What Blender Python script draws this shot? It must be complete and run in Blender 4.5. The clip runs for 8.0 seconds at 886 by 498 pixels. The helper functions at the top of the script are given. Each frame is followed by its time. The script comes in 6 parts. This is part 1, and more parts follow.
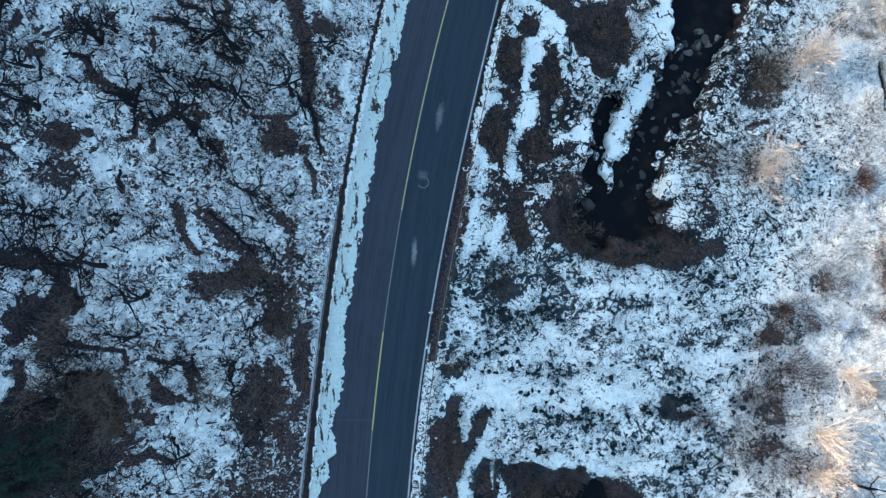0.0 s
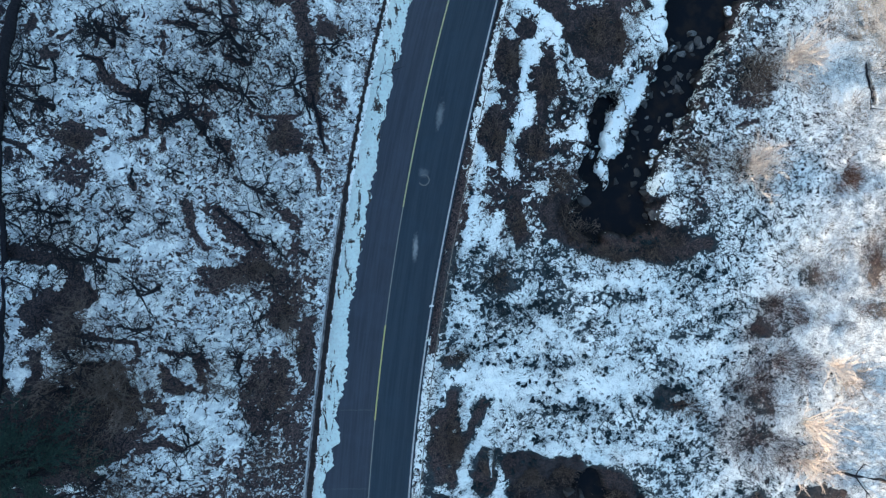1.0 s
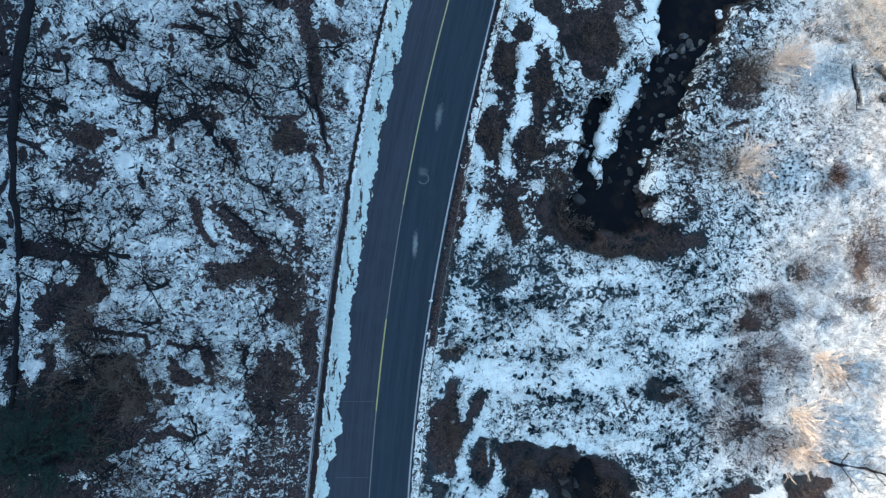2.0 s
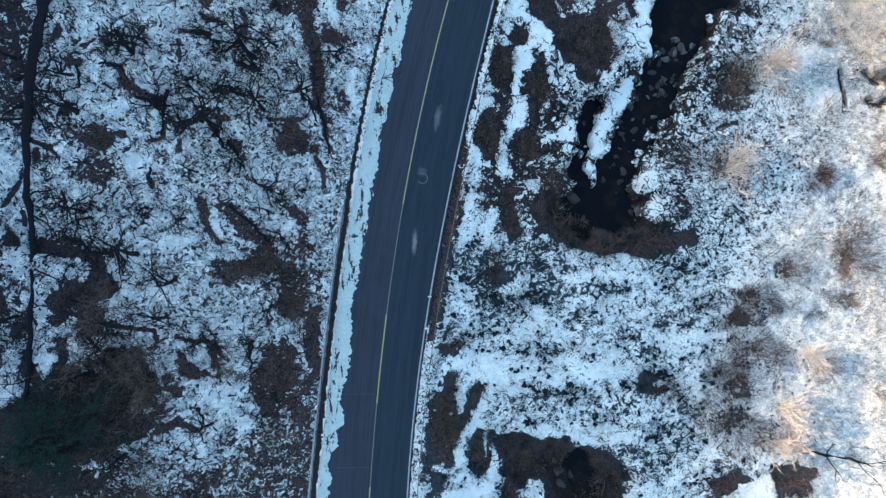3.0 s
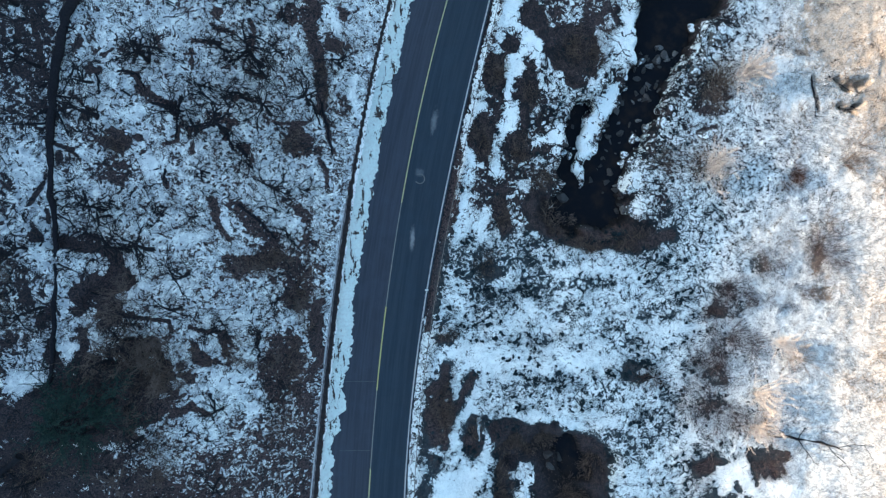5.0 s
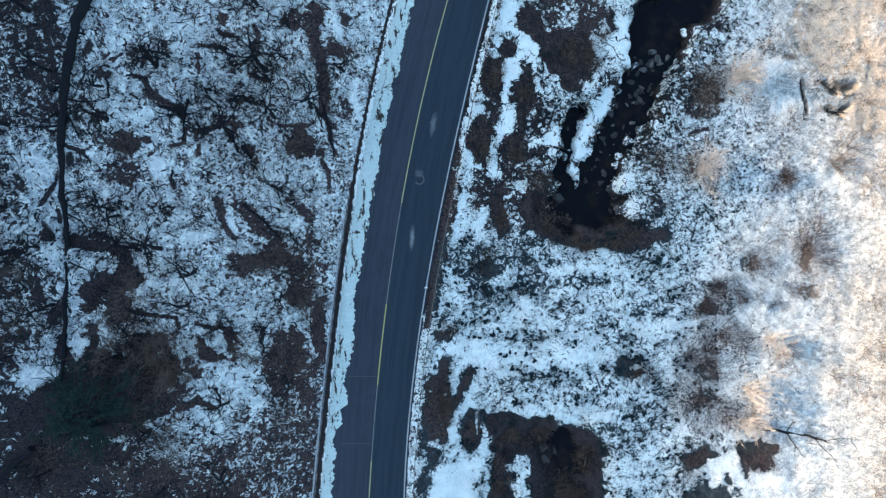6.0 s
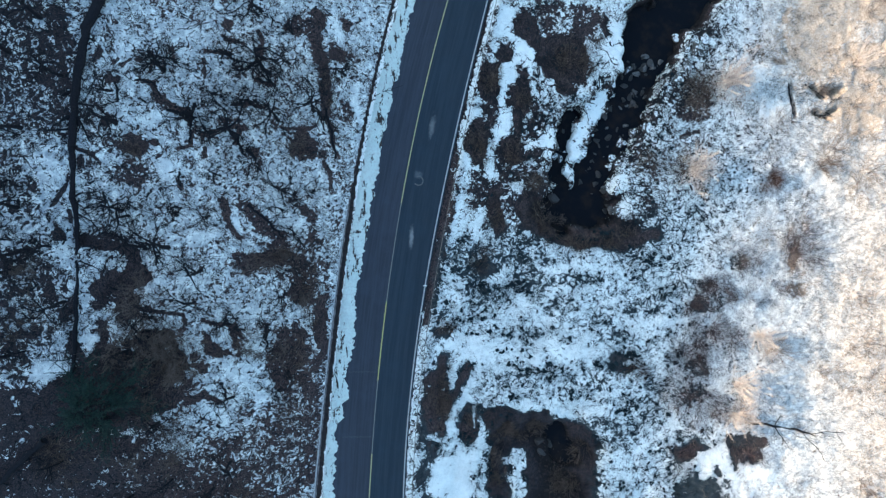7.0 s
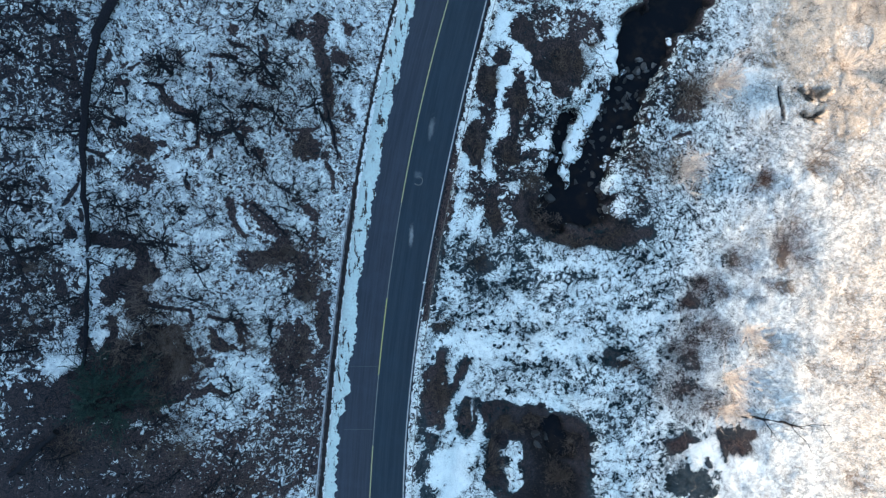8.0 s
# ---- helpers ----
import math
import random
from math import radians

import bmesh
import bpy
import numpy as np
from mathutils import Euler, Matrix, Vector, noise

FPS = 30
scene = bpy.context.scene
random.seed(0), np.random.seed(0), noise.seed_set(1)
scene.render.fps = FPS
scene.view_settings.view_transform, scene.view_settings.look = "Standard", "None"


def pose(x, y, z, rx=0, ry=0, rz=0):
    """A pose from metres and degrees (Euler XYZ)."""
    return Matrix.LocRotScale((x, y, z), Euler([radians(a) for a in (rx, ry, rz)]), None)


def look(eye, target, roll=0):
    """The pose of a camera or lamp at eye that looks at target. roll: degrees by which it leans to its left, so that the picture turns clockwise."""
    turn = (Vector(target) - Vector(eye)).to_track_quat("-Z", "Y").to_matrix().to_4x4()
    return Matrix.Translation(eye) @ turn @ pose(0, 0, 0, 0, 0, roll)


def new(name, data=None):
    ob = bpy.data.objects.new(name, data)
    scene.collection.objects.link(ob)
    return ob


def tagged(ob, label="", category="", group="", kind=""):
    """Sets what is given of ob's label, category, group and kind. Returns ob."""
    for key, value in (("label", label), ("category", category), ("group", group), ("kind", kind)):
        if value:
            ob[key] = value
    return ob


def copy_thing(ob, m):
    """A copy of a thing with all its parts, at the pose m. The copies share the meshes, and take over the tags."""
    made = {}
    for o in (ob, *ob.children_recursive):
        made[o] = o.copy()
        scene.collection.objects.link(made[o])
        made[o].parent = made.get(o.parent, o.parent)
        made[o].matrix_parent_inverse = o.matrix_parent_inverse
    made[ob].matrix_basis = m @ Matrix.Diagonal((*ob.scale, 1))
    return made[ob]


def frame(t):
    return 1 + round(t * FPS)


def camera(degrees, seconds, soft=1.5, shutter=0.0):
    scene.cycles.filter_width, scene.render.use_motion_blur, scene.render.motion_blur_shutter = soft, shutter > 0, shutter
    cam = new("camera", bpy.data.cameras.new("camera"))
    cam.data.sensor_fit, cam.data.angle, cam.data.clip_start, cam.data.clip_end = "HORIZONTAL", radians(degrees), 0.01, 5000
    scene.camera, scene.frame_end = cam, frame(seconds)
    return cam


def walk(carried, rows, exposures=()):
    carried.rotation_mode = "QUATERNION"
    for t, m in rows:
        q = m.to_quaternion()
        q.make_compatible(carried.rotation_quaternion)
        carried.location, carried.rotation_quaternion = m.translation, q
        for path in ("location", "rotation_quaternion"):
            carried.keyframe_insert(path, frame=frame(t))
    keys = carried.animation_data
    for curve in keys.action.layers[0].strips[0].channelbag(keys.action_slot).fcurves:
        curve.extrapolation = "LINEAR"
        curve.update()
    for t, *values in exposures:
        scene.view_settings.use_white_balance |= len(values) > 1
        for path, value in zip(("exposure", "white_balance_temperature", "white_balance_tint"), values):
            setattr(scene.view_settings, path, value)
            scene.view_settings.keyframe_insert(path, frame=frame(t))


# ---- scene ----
# ---- camera ----
cam = camera(82.4, 8.0, 1.3)
METRES, EYE, TILT, LEAN, TURN = 10.0, 36.0, -90.0, 0.0, 0.0
ROWS = [
    (0.0, 0.0, 0.0, 0.0, 0.0, 0.0, -0.0),
    (0.5, -0.0031, -0.059, -0.0083, -0.02, -0.13, 0.02),
    (1.0, -0.0048, -0.1176, -0.0166, -0.05, -0.24, 0.04),
    (1.5, -0.0046, -0.1772, -0.0225, -0.09, -0.37, 0.05),
    (3.0, 0.0021, -0.3631, -0.0291, -0.23, -0.7, 0.05),
    (3.5, 0.0052, -0.4252, -0.0313, -0.26, -0.81, 0.05),
    (4.0, 0.0115, -0.4881, -0.0327, -0.31, -0.9, 0.02),
    (4.5, 0.0169, -0.5517, -0.0318, -0.36, -0.98, 0.01),
    (6.0, 0.0238, -0.7344, -0.0243, -0.48, -1.24, -0.03),
    (6.5, 0.0257, -0.7983, -0.0188, -0.52, -1.34, -0.04),
    (7.0, 0.029, -0.865, -0.0156, -0.57, -1.41, -0.06),
    (7.5, 0.0292, -0.9307, -0.0163, -0.6, -1.5, -0.08),
    (8.0, 0.0315, -0.9966, -0.0152, -0.64, -1.59, -0.09),
]
EXPOSURE, KELVIN, TINT = 1.80, 6130, -3.5
walk(cam, [(t, pose(0, 0, EYE, TILT, LEAN, TURN) @ pose(METRES * x, METRES * y, METRES * z, 90 + pitch, roll, yaw)) for t, x, y, z, yaw, pitch, roll in ROWS],
     [(0.0, EXPOSURE, KELVIN, TINT), (8.0, EXPOSURE, KELVIN, TINT)])

# ---- world and sun ----
# A low winter sun behind the ridge on the west; the valley floor lies in its shade, the far bank in the light.
SUN_AZ = Vector((-0.975, 0.22))
SUN_EL = radians(17.0)
world = bpy.data.worlds.new("winter_sky")
scene.world = world
world.use_nodes = True
wn = world.node_tree.nodes
sky = wn.new("ShaderNodeTexSky")
sky.sky_type = "NISHITA"
sky.sun_disc = False
sky.sun_elevation = SUN_EL
sky.sun_rotation = math.atan2(SUN_AZ.x, SUN_AZ.y)
world.node_tree.links.new(sky.outputs[0], wn["Background"].inputs[0])
wn["Background"].inputs[1].default_value = 0.14
sun = new("sun", bpy.data.lights.new("sun", "SUN"))
sun.data.energy = 3.5
sun.data.angle = radians(1.2)
sun.data.color = (1.0, 0.70, 0.49)
sun.matrix_world = look((SUN_AZ.x * math.cos(SUN_EL) * 300, SUN_AZ.y * math.cos(SUN_EL) * 300, math.sin(SUN_EL) * 300), (0, 0, 0))

# ---- the lie of the land ----
def smooth(a, b, v):
    t = np.clip((v - a) / (b - a), 0, 1)
    return t * t * (3 - 2 * t)


def on_curve(c, y):
    """Where a line of the road lies across, at y: a cubic near the bend, straight beyond it."""
    yc = np.clip(y, -26.0, 23.0)
    slope = 3 * c[0] * yc * yc + 2 * c[1] * yc + c[2]
    return ((c[0] * yc + c[1]) * yc + c[2]) * yc + c[3] + slope * (y - yc)


CENTRE = (1.5e-05, 2.746e-03, 0.15926, -3.40)
EDGE_EAST = (-3.0e-05, 2.406e-03, 0.189667, -0.025)
EDGE_WEST = (0.0, 2.413e-03, 0.161476, -6.05)
GUTTER = (3.2e-05, 2.148e-03, 0.147957, -7.75)


RIDGE = 82.6


def base_height(x, y):
    u = x - on_curve(CENTRE, np.clip(y, -60.0, 60.0)) * smooth(90.0, 45.0, np.abs(x))
    # Beyond -33 the unseen slope is steepened to hold skylight off the west side.
    z = np.interp(u, (-2400, -700, -300, -225, -120, -60, -45, -38, -33, -24, -19, -14, -9, -5.2, 5.2, 7.5, 12, 25, 40, 60, 140, 400, 2400),
                     (60, 60, 70, RIDGE, 37, 23, 17, 11, 7.4, 6.0, 5.0, 3.7, 1.6, 0, 0, -0.7, -1.1, -1.2, -0.9, 1.5, 18, 80, 60))
    # the ridge climbs gently northwards
    return z + 0.05 * (np.clip(y, -60, 160) - 55) * smooth(-130.0, -215.0, x)


def lattice(ix, iy, seed):
    h = (ix * 374761393 + iy * 668265263 + seed * 974634777) & 0xFFFFFFFF
    h = ((h ^ (h >> 13)) * 1274126177) & 0xFFFFFFFF
    return ((h ^ (h >> 16)) & 0xFFFF) / 65535.0


def value_noise(x, y, seed):
    ix, iy = np.floor(x).astype(np.int64), np.floor(y).astype(np.int64)
    fx, fy = x - ix, y - iy
    fx, fy = fx * fx * (3 - 2 * fx), fy * fy * (3 - 2 * fy)
    a, b = lattice(ix, iy, seed), lattice(ix + 1, iy, seed)
    c, d = lattice(ix, iy + 1, seed), lattice(ix + 1, iy + 1, seed)
    return (a * (1 - fx) + b * fx) * (1 - fy) + (c * (1 - fx) + d * fx) * fy


def fbm(x, y, size, octaves=4, seed=1):
    """Noise from -1 to 1 whose largest lumps are about size metres."""
    out, amp, total = 0.0, 1.0, 0.0
    for k in range(octaves):
        out = out + amp * (2 * value_noise(x / size + 17.3 * k, y / size - 9.1 * k, seed + k) - 1)
        total += amp
        amp, size = amp * 0.55, size * 0.5
    return out / total * 1.6


CARVED, RAISED, BARE, SNOWY, LEAFY, ROCKY, SHADES = [], [], [], [], [], [], []


def patch(where, x, y, rx, ry, turn=0.0, amount=1.0):
    """An uneven oval patch of the ground: rx, ry half widths in metres, turn in degrees."""
    where.append(((x, y), (x, y), rx, ry, radians(turn), amount))


def strip(where, points, half, amount=1.0):
    """An uneven band along a line of points, half its width in metres."""
    for a, b in zip(points[:-1], points[1:]):
        where.append((a, b, half, half, None, amount))


def field(shapes, x, y, soft=0.35, warp=0.5, size=1.6, seed=5):
    """0 to amount, how far each place lies within the shapes."""
    wx, wy = x + warp * fbm(x, y, size, 4, seed), y + warp * fbm(x, y, size, 4, seed + 40)
    out = np.zeros_like(x)
    for shape in shapes:
        k, r = reach(shape, wx, wy, 1 + soft)
        out[k] = np.maximum(out[k], shape[5] * (1 - smooth(1 - soft, 1 + soft, r)))
    return out


def reach(shape, x, y, limit):
    """The places near a shape, and how far out each lies: 1 on its rim."""
    a, b, rx, ry, turn, _ = shape
    far = max(rx, ry) * limit
    k = np.flatnonzero((x > min(a[0], b[0]) - far) & (x < max(a[0], b[0]) + far) & (y > min(a[1], b[1]) - far) & (y < max(a[1], b[1]) + far))
    px, py = x[k] - a[0], y[k] - a[1]
    if turn is None:
        dx, dy = b[0] - a[0], b[1] - a[1]
        t = np.clip((px * dx + py * dy) / (dx * dx + dy * dy + 1e-9), 0, 1)
        return k, np.hypot(px - t * dx, py - t * dy) / rx
    c, s = math.cos(turn), math.sin(turn)
    return k, np.hypot((c * px + s * py) / rx, (-s * px + c * py) / ry)


def daub(cover, half, *points):
    """A ragged band where the snow lies that thick: above 1 it is whole, below 0 the ground is bare."""
    strip(SHADES, points, half, cover)


def spot(cover, x, y, rx, ry, turn=0.0):
    """A ragged oval where the snow lies that thick."""
    patch(SHADES, x, y, rx, ry, turn, cover)


def shaded(x, y, cover):
    """The snow's thickness after the daubs and spots, and how firmly they hold it there."""
    ux, uy = fbm(x, y, 1.5, 6, 105), fbm(x, y, 1.5, 6, 145)
    rim = fbm(x, y, 0.85, 5, 165)
    hold = np.zeros_like(x)
    for shape in SHADES:
        half = min(shape[2], shape[3])
        stray = min(0.75, 0.42 * half + 0.05)
        soft = min(0.75, 0.22 / half + 0.16)
        k, r = reach(shape, x + stray * ux, y + stray * uy, 1.5 + soft)
        r = r + 0.34 * rim[k]
        m = 1 - smooth(1 - soft, 1 + soft, r)
        cover[k] += (shape[5] - cover[k]) * m
        firm = min(1.0, max(0.0, abs(shape[5] - 0.5) - 0.35) * 1.2)
        hold[k] += (firm - hold[k]) * m
    return cover, hold


# the brook, its side arm and pool, and the sunken basin
strip(CARVED, [(21.69, 24.67), (21.77, 19.53), (19.33, 15.81), (17.88, 12.07), (15.80, 8.34), (14.35, 5.02), (13.52, 2.53)], 1.6, 2.3)
strip(CARVED, [(24.57, 25.73), (22.54, 21.09)], 2.3, 2.3)
strip(CARVED, [(19.2, 19.7), (18.75, 17.9), (18.5, 16.5)], 1.45, 2.3)
# far-bank pits, cut deep enough for the wet tint to imitate their shade
for x, y, rx, ry, turn in ((34.5, 13.1, 0.6, 0.3, -20), (35.5, 12.8, 0.85, 0.38, 5), (36.4, 13.2, 0.6, 0.3, 20), (34.4, 11.2, 0.5, 0.28, 15), (35.3, 10.9, 0.65, 0.25, -10), (36.1, 11.4, 0.45, 0.25, 30)):
    patch(CARVED, x, y, rx, ry, turn, 1.1)
strip(CARVED, [(12.68, 11.02), (11.77, 8.54), (11.19, 5.84), (12.27, 3.15)], 0.68, 2.3)
patch(CARVED, 12.89, 2.32, 3.3, 2.0, 0, 2.3)
patch(CARVED, 9.99, -20.33, 4.5, 3.6, 10, 1.45)
patch(CARVED, 11.63, -24.94, 3.6, 4.0, 0, 1.45)
patch(CARVED, 6.67, -19.77, 1.5, 1.2, 0, 1.35)
patch(CARVED, 13.58, -20.08, 1.5, 1.4, 0, 1.35)
strip(CARVED, [(11.25, -18.68), (12.60, -21.18)], 1.25, 2.2)
strip(RAISED, [(18.59, 14.35), (17.05, 11.24), (15.59, 8.13), (14.76, 5.85)], 1.0, 0.45)
strip(CARVED, [(16.22, 12.69), (14.76, 10.82), (13.51, 8.33), (12.56, 5.22)], 1.3, 0.9)
patch(RAISED, 8.02, -21.93, 1.2, 2.7, 8, 0.6)
# leaf-filled cuts on the west slope
strip(CARVED, [(-27.58, 0.03), (-25.00, -0.58), (-23.08, -1.17), (-23.04, -3.42), (-24.79, -5.10)], 0.8, 0.45)

# ground that shows through the snow, west of the road
patch(BARE, -27.83, -17.52, 6.0, 2.4, 10, 0.7)
patch(BARE, -27.89, -19.82, 11.0, 4.2, 0, 0.36)
patch(BARE, -32.00, -12.26, 4.0, 6.0, 0, 0.4)
patch(BARE, -30.21, 15.01, 5.0, 5.0, 0, 0.25)
patch(BARE, -16.97, -21.89, 3.0, 2.4, 0, 0.5)
patch(BARE, -13.48, -19.54, 4.5, 3.0, 10, 0.4)
patch(BARE, -17.01, -18.46, 5.0, 2.6, 5, 0.35)
patch(BARE, -28.18, -16.96, 5.0, 3.0, 5, 0.5)
patch(BARE, -13.36, -15.50, 2.4, 1.6, 10, 0.3)
patch(BARE, -30.38, 11.23, 2.6, 3.4, 0, 0.35)
patch(BARE, -30.93, -3.00, 2.6, 3.0, 0, 0.5)
# east of the road
patch(BARE, -10.68, -14.78, 3.0, 5.0, 10, 0.22)
patch(BARE, -0.54, -20.07, 0.8, 5.5, 3, 1.0)
# clean snow
patch(SNOWY, 34.85, 4.17, 2.8, 1.1, 5, 0.5)
patch(SNOWY, 37.20, 17.74, 1.2, 1.0, 0, 0.6)
# leaf litter that tints the snow on the sunny bank
patch(LEAFY, 43.37, -12.27, 9.0, 16.0, 8, 1.0)
patch(LEAFY, 41.28, 8.57, 6.5, 10.0, 0, 0.8)
patch(LEAFY, 37.23, 16.44, 7.0, 9.0, 0, 1.0)
patch(LEAFY, 29.61, 0.04, 3.0, 2.0, 0, 0.35)

# stony banks, where the snow is cracked along the stones
strip(ROCKY, [(24.34, 17.90), (22.67, 14.99), (19.76, 10.42), (17.68, 5.85), (17.89, 1.70)], 1.8, 1.0)
strip(ROCKY, [(16.21, 18.28), (15.80, 15.38), (13.51, 12.27)], 1.0, 1.0)
strip(ROCKY, [(16.22, 12.69), (13.51, 8.33), (12.56, 5.02)], 0.9, 1.0)
patch(ROCKY, 8.02, -21.93, 1.2, 2.6, 8, 1.0)
patch(ROCKY, 22.67, 0.46, 3.4, 2.4, 30, 0.6)
patch(ROCKY, 8.20, 10.00, 6.0, 10.0, 0, 0.8)

# by the brook: wet stones and leaves, with the snow that lies between
spot(0.4, 9.66, 10.61, 6.88, 10.78)
spot(0.22, 14.15, 17.63, 2.32, 2.55)
spot(0.34, 7.11, 10.56, 3.42, 5.02)
spot(0.36, 9.49, 5.62, 2.77, 2.77)
spot(0.3, 4.61, 4.19, 2.05, 2.74)
daub(1.12, 0.82, (6.57, 19.28), (6.45, 17.97), (7.54, 17.40))
daub(1.12, 0.91, (7.69, 16.98), (8.33, 16.34), (7.86, 15.14))
daub(1.12, 0.59, (7.22, 15.13), (6.58, 14.21))
daub(1.12, 0.82, (6.48, 14.20), (6.58, 13.31))
daub(1.12, 0.59, (6.40, 13.12), (6.28, 11.80), (6.16, 10.55), (5.79, 9.09))
daub(1.12, 0.32, (5.51, 8.95), (5.05, 7.71), (5.15, 7.19))
daub(1.12, 0.41, (5.60, 9.09), (6.06, 8.73))
daub(1, 0.37, (8.03, 14.36), (8.50, 13.25), (9.04, 12.31), (9.55, 11.68))
daub(1.02, 0.36, (5.11, 16.80), (5.39, 16.12), (5.17, 15.40))
spot(1.02, 5.11, 17.82, 0.22, 0.18)
daub(0.75, 0.28, (10.16, 13.70), (10.26, 12.81), (9.88, 12.06))
daub(0.9, 0.23, (8.54, 10.85), (7.62, 10.29), (8.09, 9.67))
spot(0.7, 10.70, 11.19, 0.74, 0.60)
spot(0.75, 12.00, 12.53, 0.65, 0.23)
spot(0.7, 12.78, 11.58, 0.24, 0.48)
daub(0.75, 0.28, (10.19, 9.99), (10.11, 9.17))
daub(0.8, 0.18, (9.18, 18.86), (9.46, 18.23), (9.78, 17.73))
daub(0.7, 0.32, (12.02, 19.16), (11.04, 17.92), (10.57, 17.45))
daub(1.07, 0.23, (3.46, 11.68), (4.00, 11.77), (4.64, 11.51))
daub(1.09, 0.40, (3.73, 10.92), (3.19, 10.57), (2.84, 10.05))
daub(1.12, 0.65, (16.49, 18.69), (16.31, 17.40), (16.70, 16.31), (16.89, 15.66))
daub(1.09, 0.65, (15.46, 16.63), (15.95, 15.51))
daub(0.75, 0.42, (14.74, 18.46), (15.13, 17.10))
daub(0.95, 0.51, (15.13, 15.06), (15.84, 14.76))
daub(1.05, 0.46, (14.48, 14.78), (13.69, 13.44), (13.22, 12.51))
daub(1.02, 0.28, (13.31, 12.51), (13.96, 12.56))
spot(0.6, 13.81, 15.21, 0.37, 0.74)
daub(1.15, 0.55, (15.45, 12.64), (14.45, 11.20), (13.59, 9.73), (12.90, 8.79))
daub(1.15, 0.77, (12.82, 8.71), (12.99, 7.62), (13.53, 7.25))
daub(1.12, 0.32, (12.20, 6.21), (12.33, 5.68), (13.22, 4.97))
daub(1.07, 0.28, (12.26, 5.69), (13.92, 6.41))
spot(0.8, 16.56, 12.73, 0.57, 0.38)
daub(1.12, 0.46, (10.47, 8.99), (9.66, 8.14), (8.56, 8.00))
daub(1.12, 0.41, (10.66, 8.63), (10.06, 7.43))
daub(0.9, 0.37, (7.01, 6.23), (7.85, 6.60))
spot(1.02, 8.56, 6.48, 0.32, 0.18, -10)
daub(0.8, 0.33, (9.61, 6.07), (10.44, 6.18), (11.25, 5.47))
daub(1.12, 0.63, (2.39, 6.91), (3.11, 6.20))
spot(1.07, 2.12, 5.38, 0.40, 0.36)
daub(1.07, 0.50, (4.59, 6.63), (4.98, 5.38))
spot(0.8, 2.02, 4.12, 0.40, 0.31)
spot(0.9, 6.93, 4.45, 0.41, 0.37)
spot(0.9, 7.67, 4.40, 0.28, 0.51)
spot(0.8, 6.74, 3.52, 0.23, 0.27)
daub(1.04, 0.55, (4.34, 2.01), (3.69, 1.27), (3.13, 0.72))
daub(0.7, 0.51, (7.58, 0.92), (7.67, 1.65))
daub(0.65, 0.64, (6.70, -0.14), (5.78, -1.06))
spot(0.6, 9.52, -0.74, 1.39, 0.46)
spot(1.09, 16.87, 6.46, 0.33, 0.42)
daub(1.09, 0.51, (16.79, 5.09), (16.52, 4.27))
spot(1.02, 17.56, 4.90, 0.42, 0.32)
daub(1.09, 0.56, (17.22, 2.98), (16.95, 2.25))
spot(0.9, 17.74, 3.33, 0.46, 0.93)
spot(0.75, 18.63, 4.24, 0.65, 1.39)
spot(0.8, 18.29, 7.80, 0.56, 1.16)
# tangled brown patches
spot(-0.5, 11.56, 15.64, 1.94, 2.96, 6)
spot(-0.5, 8.34, 18.28, 1.14, 1.19)
daub(0.8, 0.18, (9.18, 18.86), (9.46, 18.23), (9.78, 17.73))
spot(-0.5, 4.81, 13.45, 0.86, 1.71)
spot(-0.5, 6.00, 15.91, 0.68, 0.59)
spot(-0.5, 7.42, 12.26, 0.78, 1.92, -8)
spot(-0.5, 3.74, 8.36, 0.99, 1.80)
spot(-0.5, 6.72, 7.76, 1.05, 1.33)
spot(-0.3, 4.46, 11.10, 0.41, 0.45)
spot(-0.4, 8.98, 9.93, 0.73, 0.41)
daub(-0.5, 0.83, (8.46, 1.39), (10.38, 0.09), (13.07, -0.28), (15.83, -0.10), (17.73, 0.46))
spot(-0.5, 8.62, 2.78, 1.39, 1.02)
daub(-0.3, 0.50, (5.36, 3.52), (5.46, 1.70), (5.92, 0.09))
spot(0.08, 3.79, -2.83, 1.83, 1.37)
spot(0.45, 2.54, -2.18, 1.36, 1.81, -30)
# the leafy shoulder of the bank
daub(0.35, 0.37, (18.88, 9.39), (17.89, 7.03))
daub(-0.2, 0.55, (19.93, 0.08), (17.60, -0.84), (15.30, -0.84))
spot(0.45, 23.15, 12.46, 1.85, 1.94, 15)
daub(0.5, 0.56, (18.61, 8.20), (19.98, 5.62))
daub(0.45, 0.42, (19.20, 3.77), (19.66, 1.93), (18.76, 1.01))
daub(0.6, 0.58, (20.28, 14.06), (21.35, 15.23))
daub(0.8, 0.46, (23.76, 16.65), (22.70, 15.32), (21.35, 14.43), (20.44, 12.53), (19.80, 11.61))
# the meadow
spot(0.56, 9.04, -2.31, 1.57, 0.65)
daub(0.25, 0.37, (7.07, -4.53), (8.93, -5.00))
spot(0.56, 7.87, -0.83, 2.02, 0.83)
spot(0.56, 13.88, -3.97, 1.84, 0.55)
spot(0.56, 18.55, -2.23, 1.20, 0.55)
spot(0, 0.58, -8.83, 0.76, 0.99)
spot(0.5, 0.71, -6.89, 0.54, 1.35)
daub(0.98, 0.55, (3.15, -4.57), (5.10, -5.24), (7.43, -6.46), (9.75, -7.49), (10.88, -7.84))
daub(1.04, 0.64, (0.26, -9.92), (2.78, -9.69), (4.63, -10.19), (6.95, -10.60), (9.47, -11.05))
daub(1, 0.65, (11.88, -2.41), (14.36, -2.87), (17.23, -3.26))
